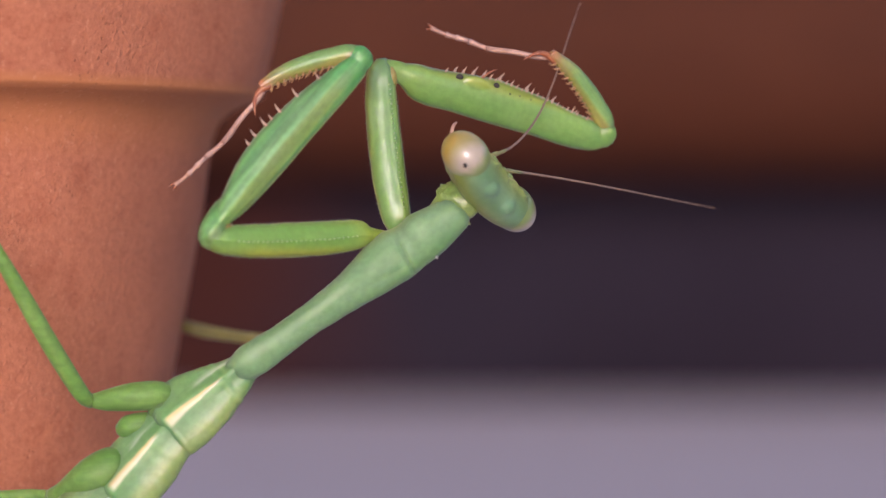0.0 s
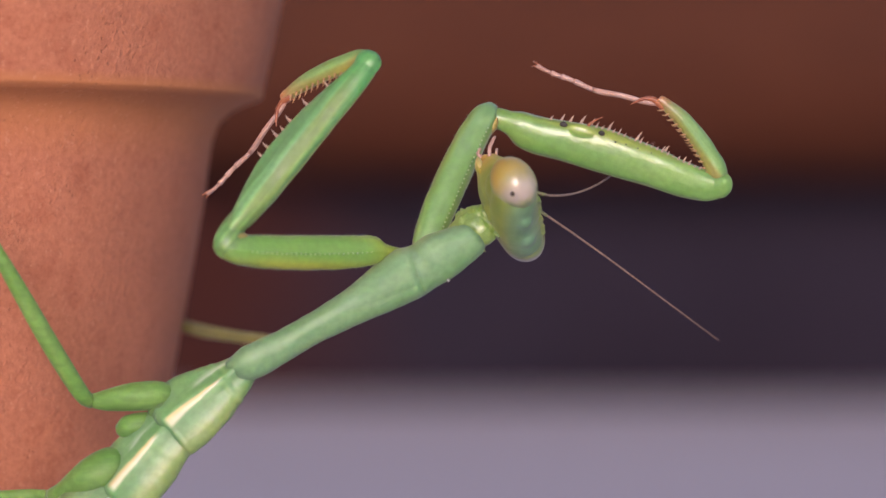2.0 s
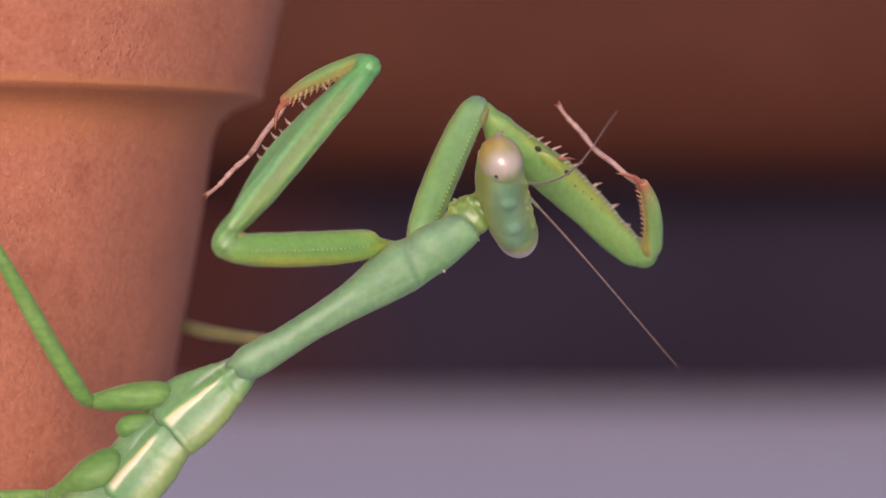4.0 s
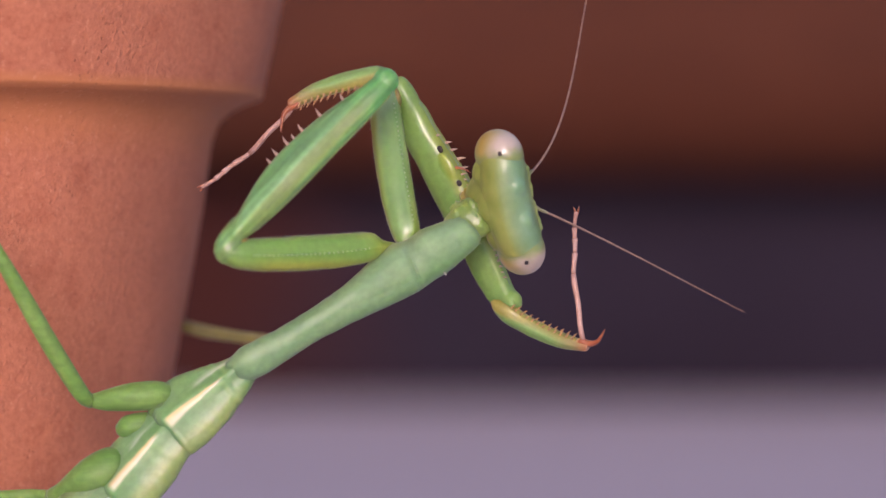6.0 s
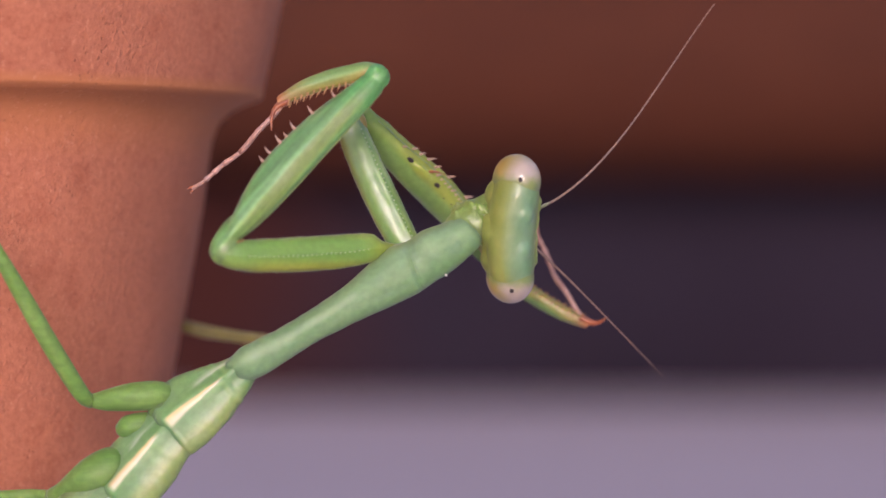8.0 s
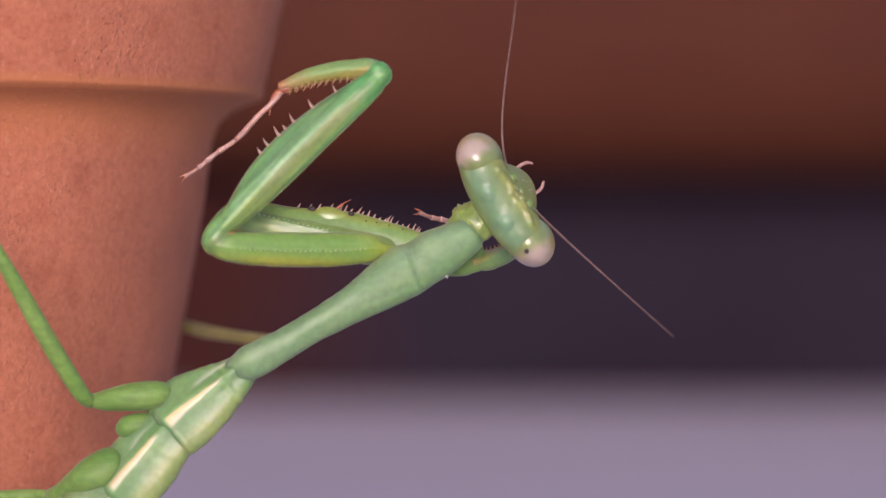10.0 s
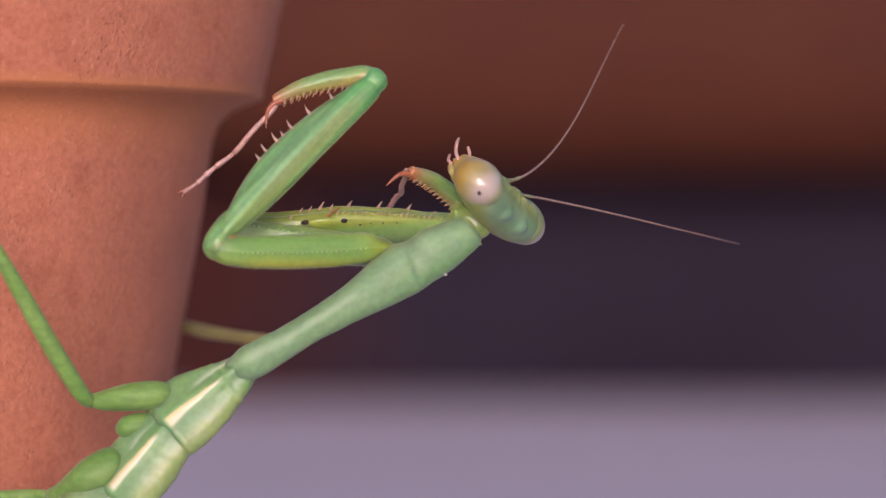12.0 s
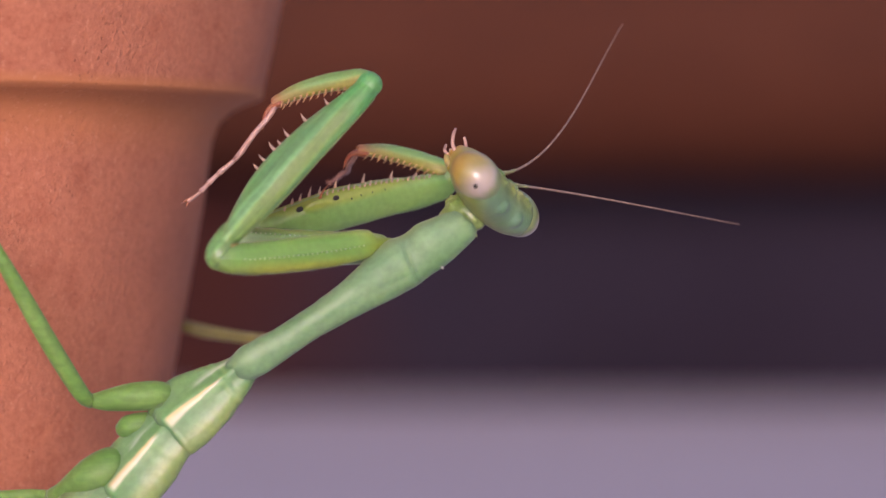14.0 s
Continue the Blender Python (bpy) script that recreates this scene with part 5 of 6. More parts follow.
TARSUS_LEFT_ROWS = [
    (0, pose(-0.00976, -0.00099, 0.00892, -95.5, 46.5, 172.5)),
    (0.3, pose(-0.00994, 0.00010, 0.00923, -103.1, 46.3, 162.1)),
    (0.5, pose(-0.00981, 0.00036, 0.00910, -108.1, 46.3, 155.7)),
    (1, pose(-0.00850, 0.00055, 0.00867, -107.1, 44.2, 156.2)),
    (1.5, pose(-0.00855, 0.00149, 0.00856, -104.3, 46.8, 160.8)),
    (2, pose(-0.00869, 0.00139, 0.00841, -110.0, 45.7, 153.0)),
    (2.5, pose(-0.00873, 0.00227, 0.00845, -107.2, 47.7, 157.3)),
    (3, pose(-0.00872, 0.00215, 0.00830, -113.3, 46.9, 149.5)),
    (3.2, pose(-0.00872, 0.00214, 0.00830, -114.3, 46.9, 148.3)),
    (3.6, pose(-0.00872, 0.00202, 0.00828, -113.5, 46.1, 148.9)),
    (4, pose(-0.00872, 0.00168, 0.00825, -111.7, 44.1, 150.3)),
    (4.4, pose(-0.00870, 0.00118, 0.00820, -109.5, 41.8, 152.1)),
    (4.8, pose(-0.00869, 0.00060, 0.00816, -107.5, 39.9, 153.8)),
    (5.3, pose(-0.00868, 0.00019, 0.00813, -106.4, 38.7, 154.8)),
    (5.5, pose(-0.00855, 0.00076, 0.00815, -104.1, 39.8, 158.6)),
    (6, pose(-0.00822, 0.00005, 0.00797, -106.3, 37.3, 154.3)),
    (6.5, pose(-0.00839, 0.00035, 0.00828, -104.9, 39.7, 157.4)),
    (7, pose(-0.00824, 0.00031, 0.00813, -104.5, 39.7, 158.0)),
    (7.5, pose(-0.00839, 0.00032, 0.00813, -102.5, 40.6, 161.1)),
    (8, pose(-0.00881, -0.00016, 0.00811, -106.0, 39.5, 155.8)),
    (8.2, pose(-0.00900, 0.00065, 0.00815, -103.4, 41.8, 160.4)),
    (8.6, pose(-0.00898, 0.00065, 0.00823, -102.2, 41.9, 162.0)),
    (9, pose(-0.00893, 0.00064, 0.00841, -99.1, 42.0, 166.5)),
    (9.4, pose(-0.00887, 0.00058, 0.00864, -93.6, 42.1, 174.6)),
    (9.8, pose(-0.00882, 0.00047, 0.00884, -87.7, 41.8, -176.5)),
    (10.3, pose(-0.00879, 0.00036, 0.00895, -87.7, 41.4, -176.5)),
    (10.5, pose(-0.00879, 0.00039, 0.00895, -87.7, 41.4, -176.5)),
    (11, pose(-0.00897, 0.00106, 0.00869, -87.6, 41.5, -176.4)),
    (11.5, pose(-0.00901, 0.00189, 0.00867, -87.6, 41.7, -176.4)),
    (11.8, pose(-0.00899, 0.00146, 0.00841, -87.5, 42.8, -176.4)),
    (12, pose(-0.00909, 0.00067, 0.00823, -95.0, 43.0, 172.7)),
    (12.5, pose(-0.00897, 0.00121, 0.00782, -94.0, 43.8, 174.3)),
    (13, pose(-0.00915, 0.00177, 0.00784, -87.2, 46.5, -176.2)),
    (13.5, pose(-0.00921, 0.00119, 0.00796, -87.2, 47.3, -176.2)),
    (14, pose(-0.00921, 0.00117, 0.00811, -87.2, 47.6, -176.3)),
]
COXA_RIGHT_ROWS = [
    (0, pose(-0.00265, 0.00160, 0.00020, 69.5, -77.9, 110.1)),
    (0.3, pose(-0.00244, 0.00160, 0.00018, 144.4, -69.6, 37.4)),
    (0.5, pose(-0.00240, 0.00160, 0.00012, 155.5, -70.1, 25.9)),
    (0.8, pose(-0.00229, 0.00160, -0.00044, 137.5, -66.5, 44.7)),
    (1, pose(-0.00216, 0.00160, -0.00081, 110.1, -67.3, 71.3)),
    (1.2, pose(-0.00267, 0.00160, -0.00093, 126.2, -64.6, 56.6)),
    (1.5, pose(-0.00171, 0.00160, -0.00089, 135.2, -62.5, 48.2)),
    (2, pose(-0.00173, 0.00160, -0.00084, 146.5, -56.9, 38.3)),
    (2.5, pose(-0.00179, 0.00160, -0.00075, 146.4, -54.6, 39.2)),
    (3, pose(-0.00187, 0.00160, -0.00062, 150.2, -53.3, 35.5)),
    (3.2, pose(-0.00192, 0.00160, -0.00055, 152.8, -53.1, 32.7)),
    (3.6, pose(-0.00195, 0.00160, -0.00051, 149.1, -54.1, 36.4)),
    (4, pose(-0.00201, 0.00160, -0.00041, 140.4, -56.4, 44.8)),
    (4.4, pose(-0.00209, 0.00160, -0.00030, 129.5, -59.4, 54.7)),
    (4.8, pose(-0.00216, 0.00160, -0.00019, 119.3, -62.1, 63.6)),
    (5.3, pose(-0.00221, 0.00160, -0.00014, 113.1, -63.8, 69.0)),
    (5.5, pose(-0.00209, 0.00160, -0.00030, 101.0, -65.9, 79.9)),
    (6, pose(-0.00206, 0.00160, -0.00054, 71.3, -69.0, 107.5)),
    (6.5, pose(-0.00214, 0.00160, -0.00041, 74.7, -67.3, 104.2)),
    (7, pose(-0.00224, 0.00160, -0.00064, 70.9, -62.8, 107.2)),
    (7.5, pose(-0.00145, 0.00381, -0.00167, 22.6, -67.5, 155.8)),
    (8, pose(-0.00143, 0.00403, -0.00168, 20.5, -65.7, 157.7)),
    (8.2, pose(-0.00126, 0.00441, -0.00184, 17.3, -62.0, 160.6)),
    (8.6, pose(-0.00188, 0.00160, -0.00061, 40.7, -45.8, 129.8)),
    (9, pose(-0.00187, 0.00160, -0.00063, 28.7, -36.5, 137.3)),
    (9.4, pose(-0.00186, 0.00160, -0.00065, 15.2, -26.3, 148.5)),
    (9.8, pose(-0.00184, 0.00160, -0.00067, 5.3, -18.0, 163.1)),
    (10.3, pose(-0.00184, 0.00160, -0.00068, -0.9, -13.2, -176.3)),
    (10.5, pose(-0.00184, 0.00160, -0.00068, -0.9, -13.2, -176.3)),
    (11, pose(-0.00181, 0.00160, -0.00072, -0.9, -13.4, -176.3)),
    (11.5, pose(-0.00182, 0.00160, -0.00071, -0.9, -13.9, -176.3)),
    (11.8, pose(-0.00190, 0.00160, -0.00059, 0.4, -12.0, 178.2)),
    (12, pose(-0.00191, 0.00160, -0.00057, 0.9, -10.2, 174.8)),
    (12.5, pose(-0.00193, 0.00160, -0.00054, 1.1, -8.4, 172.5)),
    (13, pose(-0.00208, 0.00160, -0.00032, 1.2, -5.5, 167.5)),
    (13.5, pose(-0.00210, 0.00160, -0.00028, 1.2, -5.3, 166.9)),
    (14, pose(-0.00212, 0.00160, -0.00026, 1.3, -5.6, 166.7)),
]
FEMUR_RIGHT_ROWS = [
    (0, pose(-0.00319, 0.00360, 0.01018, 15.7, 14.8, 17.5)),
    (0.3, pose(0.00038, 0.00375, 0.00974, 15.7, 29.4, 16.2)),
    (0.5, pose(0.00083, 0.00312, 0.00955, 3.4, 24.7, 10.3)),
    (0.8, pose(0.00061, 0.00445, 0.00893, 4.4, 11.3, 10.3)),
    (1, pose(-0.00061, 0.00533, 0.00852, 5.0, 1.8, 10.2)),
    (1.2, pose(-0.00013, 0.00524, 0.00833, 5.8, -4.6, 25.5)),
    (1.5, pose(0.00153, 0.00511, 0.00797, 12.2, 6.6, 10.9)),
    (2, pose(0.00273, 0.00505, 0.00755, 11.2, 16.3, -2.3)),
    (2.5, pose(0.00279, 0.00533, 0.00757, 18.0, 14.1, -4.5)),
    (3, pose(0.00308, 0.00514, 0.00756, 3.1, 26.3, 9.8)),
    (3.2, pose(0.00323, 0.00491, 0.00761, 3.4, 29.4, 14.6)),
    (3.6, pose(0.00287, 0.00515, 0.00775, 20.9, 31.9, 17.5)),
    (4, pose(0.00199, 0.00558, 0.00808, 43.5, 38.4, 22.5)),
    (4.4, pose(0.00092, 0.00584, 0.00848, 55.1, 47.3, 25.3)),
    (4.8, pose(-0.00005, 0.00587, 0.00882, 63.4, 56.5, 22.0)),
    (5.3, pose(-0.00014, 0.00580, 0.00921, 49.4, 62.7, 9.8)),
    (5.5, pose(-0.00072, 0.00570, 0.00920, 34.7, 64.8, -3.6)),
    (6, pose(-0.00232, 0.00509, 0.00911, 33.1, 62.8, -2.9)),
    (6.5, pose(-0.00226, 0.00541, 0.00913, 36.3, 64.4, -3.0)),
    (7, pose(-0.00274, 0.00605, 0.00861, 67.2, 63.1, 23.6)),
    (7.5, pose(-0.00449, 0.00625, 0.00807, 71.6, 50.4, 30.2)),
    (8, pose(-0.00490, 0.00647, 0.00793, 66.9, 41.0, 29.6)),
    (8.2, pose(-0.00537, 0.00683, 0.00748, 64.5, 38.1, 26.8)),
    (8.6, pose(-0.00643, 0.00706, 0.00671, 71.8, 35.1, 25.5)),
    (9, pose(-0.00790, 0.00715, 0.00544, 25.3, 28.4, 20.9)),
    (9.4, pose(-0.00965, 0.00637, 0.00388, -2.0, 20.5, 11.0)),
    (9.8, pose(-0.01113, 0.00442, 0.00248, -12.6, 13.4, -0.8)),
    (10.3, pose(-0.01169, 0.00095, 0.00206, -10.6, 9.5, -0.7)),
    (10.5, pose(-0.01169, 0.00095, 0.00206, -10.0, 9.8, -0.7)),
    (11, pose(-0.01165, 0.00095, 0.00206, -11.4, 10.0, -0.6)),
    (11.5, pose(-0.01164, 0.00095, 0.00214, -10.4, 12.1, -0.6)),
    (11.8, pose(-0.01187, 0.00191, 0.00169, 38.8, 11.6, -0.6)),
    (12, pose(-0.01191, 0.00250, 0.00124, 47.1, -1.3, 9.1)),
    (12.5, pose(-0.01193, 0.00292, 0.00095, 41.7, -5.8, 13.4)),
    (13, pose(-0.01199, 0.00380, 0.00065, 33.1, -13.0, 19.8)),
    (13.5, pose(-0.01200, 0.00390, 0.00065, 25.8, -15.0, 18.3)),
    (14, pose(-0.01200, 0.00393, 0.00074, 25.1, -14.6, 18.6)),
]
TIBIA_RIGHT_ROWS = [
    (0, pose(0.00935, 0.00755, 0.00671, 158.4, -48.1, -147.0)),
    (0.3, pose(0.01175, 0.00706, 0.00306, 152.7, -64.7, -143.4)),
    (0.5, pose(0.01285, 0.00532, 0.00393, -169.4, -60.3, -178.2)),
    (0.8, pose(0.01316, 0.00677, 0.00552, -178.1, -55.0, -170.3)),
    (1, pose(0.01271, 0.00773, 0.00809, -178.3, -35.7, -169.8)),
    (1.2, pose(0.01243, 0.00770, 0.00872, 179.4, -28.7, -167.0)),
    (1.5, pose(0.01468, 0.00765, 0.00641, 168.1, -41.2, -158.4)),
    (2, pose(0.01564, 0.00453, 0.00377, 169.6, -52.3, -168.9)),
    (2.5, pose(0.01594, 0.00429, 0.00426, 156.3, -47.1, -159.5)),
    (3, pose(0.01510, 0.00723, 0.00154, -167.8, -61.7, -180.0)),
    (3.2, pose(0.01470, 0.00790, 0.00094, -164.9, -65.0, -179.7)),
    (3.6, pose(0.01388, 0.00862, 0.00056, 142.8, -60.8, -135.7)),
    (4, pose(0.01184, 0.00965, -0.00037, 91.2, -45.3, -97.8)),
    (4.4, pose(0.00926, 0.00978, -0.00152, 56.2, -31.2, -73.8)),
    (4.8, pose(0.00691, 0.00868, -0.00252, 41.7, -20.3, -54.7)),
    (5.3, pose(0.00555, 0.00686, -0.00307, 31.1, -14.3, -42.6)),
    (5.5, pose(0.00443, 0.00533, -0.00329, 22.0, 3.4, -33.2)),
    (5.8, pose(0.00374, 0.00499, -0.00305, 24.4, 9.1, -26.6)),
    (6, pose(0.00318, 0.00477, -0.00311, 21.5, 22.9, -23.1)),
    (6.5, pose(0.00290, 0.00511, -0.00327, 20.2, 26.2, -28.3)),
    (7, pose(0.00228, 0.00851, -0.00372, 25.0, 32.9, -30.6)),
    (7.5, pose(0.00246, 0.01061, -0.00266, 37.3, 31.9, -19.3)),
    (8, pose(0.00357, 0.01154, -0.00126, 46.7, 31.7, -3.2)),
    (8.2, pose(0.00373, 0.01167, -0.00116, 47.3, 29.8, -3.2)),
    (8.6, pose(0.00360, 0.01185, -0.00112, 44.1, 24.2, -27.1)),
    (8.8, pose(0.00344, 0.01164, -0.00107, 33.5, 14.9, 6.4)),
    (9, pose(0.00328, 0.01142, -0.00102, 19.6, 12.7, 40.1)),
    (9.4, pose(0.00285, 0.00880, -0.00088, -15.6, -1.8, 52.3)),
    (9.8, pose(0.00210, 0.00424, -0.00067, -32.9, -13.5, 55.8)),
    (10.3, pose(0.00167, 0.00079, -0.00059, -37.2, -20.5, 57.0)),
    (10.5, pose(0.00165, 0.00080, -0.00066, -38.5, -23.0, 58.1)),
    (11, pose(0.00168, 0.00082, -0.00072, -42.9, -23.7, 62.1)),
    (11.5, pose(0.00160, 0.00082, -0.00111, -38.7, -23.0, 59.4)),
    (11.67, pose(0.00152, 0.00134, -0.00116, -6.5, -73.1, 23.2)),
    (11.8, pose(0.00145, 0.00176, -0.00120, 109.0, -57.2, -95.1)),
    (12, pose(0.00152, 0.00465, 0.00155, 154.3, -27.6, -130.9)),
    (12.5, pose(0.00123, 0.00606, 0.00232, 176.4, -20.6, -143.1)),
    (13, pose(0.00048, 0.00828, 0.00372, -171.2, -15.9, -147.2)),
    (13.5, pose(0.00048, 0.00802, 0.00417, -156.2, -13.5, -160.4)),
    (14, pose(0.00048, 0.00812, 0.00417, -155.6, -14.0, -161.0)),
]
TARSUS_RIGHT_ROWS = [
    (0, pose(0.00622, 0.00551, 0.01088, -85.9, -14.4, 163.9)),
    (0.3, pose(0.00983, 0.00564, 0.00812, -81.8, -31.6, 164.6)),
    (0.5, pose(0.01008, 0.00524, 0.00880, -82.8, -27.7, 164.7)),
    (0.8, pose(0.01007, 0.00625, 0.01015, -86.6, -15.1, 167.8)),
    (1, pose(0.00823, 0.00693, 0.01136, -89.6, -2.2, 169.3)),
    (1.2, pose(0.00730, 0.00660, 0.01151, -90.8, 3.8, 166.8)),
    (1.5, pose(0.01076, 0.00611, 0.01010, -87.5, -8.1, 162.9)),
    (2, pose(0.01227, 0.00387, 0.00819, -86.7, -17.7, 169.2)),
    (2.5, pose(0.01236, 0.00295, 0.00836, -85.3, -15.9, 163.2)),
    (3, pose(0.01245, 0.00722, 0.00647, -90.0, -27.1, 179.9)),
    (3.2, pose(0.01233, 0.00789, 0.00602, -90.0, -29.2, -180.0)),
    (3.6, pose(0.01192, 0.00671, 0.00545, -78.2, -31.7, 158.3)),
    (4, pose(0.01131, 0.00575, 0.00361, -64.1, -39.3, 142.5)),
    (4.4, pose(0.01059, 0.00518, 0.00139, -46.4, -49.4, 128.5)),
    (4.8, pose(0.00995, 0.00439, -0.00058, -30.1, -60.1, 116.7)),
    (5.3, pose(0.00954, 0.00319, -0.00169, -20.0, -67.3, 108.5)),
    (5.5, pose(0.00910, 0.00227, -0.00363, -32.3, -70.7, 120.8)),
    (5.8, pose(0.00883, 0.00255, -0.00400, -61.3, -77.3, 150.4)),
    (6, pose(0.00792, 0.00274, -0.00529, -100.6, -86.6, -169.4)),
    (6.5, pose(0.00732, 0.00273, -0.00574, 12.7, -81.3, 77.5)),
    (7, pose(0.00632, 0.00612, -0.00676, -18.8, -57.9, 106.1)),
    (7.5, pose(0.00695, 0.00905, -0.00562, -23.4, -35.3, 104.0)),
    (8, pose(0.00833, 0.01127, -0.00420, -42.2, -48.2, 124.1)),
    (8.2, pose(0.00858, 0.01140, -0.00395, -44.4, -43.8, 124.1)),
    (8.6, pose(0.00815, 0.00952, -0.00342, -48.3, -39.3, 125.4)),
    (8.8, pose(0.00780, 0.01223, -0.00284, -87.4, -47.6, 179.8)),
    (9, pose(0.00746, 0.01494, -0.00225, -118.2, -30.3, -133.3)),
    (9.4, pose(0.00628, 0.01323, -0.00070, -106.3, -19.6, -139.0)),
    (9.8, pose(0.00516, 0.00874, 0.00064, -97.5, -10.7, -144.7)),
    (10.3, pose(0.00452, 0.00518, 0.00138, -93.6, -5.8, -148.5)),
    (10.5, pose(0.00437, 0.00517, 0.00153, -93.2, -4.7, -145.5)),
    (11, pose(0.00408, 0.00535, 0.00153, -94.4, -6.0, -143.8)),
    (11.5, pose(0.00423, 0.00526, 0.00108, -96.0, -8.7, -145.0)),
    (11.6, pose(0.00321, 0.00308, 0.00189, -102.9, 9.0, -178.2)),
    (11.7, pose(0.00220, 0.00091, 0.00270, -119.1, 19.5, 144.6)),
    (11.8, pose(0.00118, -0.00126, 0.00351, -139.0, 17.9, 104.9)),
    (12, pose(-0.00205, 0.00090, 0.00441, -147.4, 16.8, 100.4)),
    (12.5, pose(-0.00332, 0.00291, 0.00449, -136.3, 17.3, 106.0)),
    (13, pose(-0.00429, 0.00536, 0.00534, -132.0, 14.5, 105.6)),
    (13.5, pose(-0.00492, 0.00620, 0.00552, -134.3, 13.3, 103.3)),
    (14, pose(-0.00492, 0.00635, 0.00558, -130.2, 12.6, 104.5)),
]
HEAD_ROWS = [
    (0, pose(0.00253, 0.00000, 0.00352, 128.0, 30.5, 56.7)),
    (0.3, pose(0.00229, 0.00000, 0.00360, 141.5, 22.9, 55.0)),
    (0.5, pose(0.00234, 0.00000, 0.00363, 149.8, 15.7, 71.5)),
    (0.7333, pose(0.00271, 0.00000, 0.00324, 129.7, 32.0, 72.2)),
    (0.8, pose(0.00311, 0.00000, 0.00328, 123.3, 36.6, 71.1)),
    (1, pose(0.00305, 0.00000, 0.00287, 100.2, 49.3, 62.6)),
    (1.5, pose(0.00373, 0.00000, 0.00174, 145.6, 33.7, 99.0)),
    (2, pose(0.00408, 0.00000, 0.00197, 150.2, 31.2, 83.3)),
    (2.5, pose(0.00387, 0.00000, 0.00219, 155.8, 29.3, 74.5)),
    (3, pose(0.00381, 0.00000, 0.00218, 170.0, 25.8, 86.6)),
    (3.2, pose(0.00371, 0.00000, 0.00226, 170.6, 24.2, 87.6)),
    (4.267, pose(0.00350, 0.00000, 0.00288, 145.0, 53.1, 65.3)),
    (5.3, pose(0.00330, 0.00000, 0.00347, 82.3, 62.3, 5.1)),
    (5.5, pose(0.00365, 0.00000, 0.00324, 82.7, 64.8, 11.5)),
    (6, pose(0.00370, 0.00000, 0.00254, 97.2, 72.7, 41.1)),
    (6.5, pose(0.00401, 0.00000, 0.00241, 104.2, 73.4, 53.1)),
    (7, pose(0.00413, 0.00000, 0.00167, 133.2, 83.5, 81.9)),
    (7.5, pose(0.00395, 0.00000, 0.00185, 68.5, 85.2, 17.3)),
    (8, pose(0.00387, 0.00000, 0.00108, 169.0, 80.0, 111.6)),
    (8.2, pose(0.00403, 0.00000, 0.00107, 174.0, 78.8, 116.5)),
    (9.267, pose(0.00361, 0.00000, 0.00198, 121.3, 69.7, 35.3)),
    (10.3, pose(0.00320, 0.00000, 0.00273, 118.4, 53.8, 3.2)),
    (10.5, pose(0.00313, 0.00000, 0.00279, 118.7, 49.9, 0.9)),
    (11, pose(0.00276, 0.00000, 0.00302, 121.7, 40.4, -3.1)),
    (11.5, pose(0.00268, 0.00000, 0.00304, 118.6, 37.0, -6.8)),
    (11.67, pose(0.00293, 0.00000, 0.00289, 126.5, 31.4, 25.7)),
    (11.8, pose(0.00313, 0.00000, 0.00266, 129.3, 24.8, 49.4)),
    (12, pose(0.00316, 0.00000, 0.00239, 129.1, 21.4, 62.8)),
    (12.5, pose(0.00317, 0.00000, 0.00239, 130.3, 21.5, 62.6)),
    (13, pose(0.00293, 0.00000, 0.00271, 130.2, 20.9, 63.7)),
    (13.5, pose(0.00290, 0.00000, 0.00280, 131.3, 20.8, 64.4)),
    (14, pose(0.00290, 0.00000, 0.00280, 131.3, 20.8, 64.4)),
]
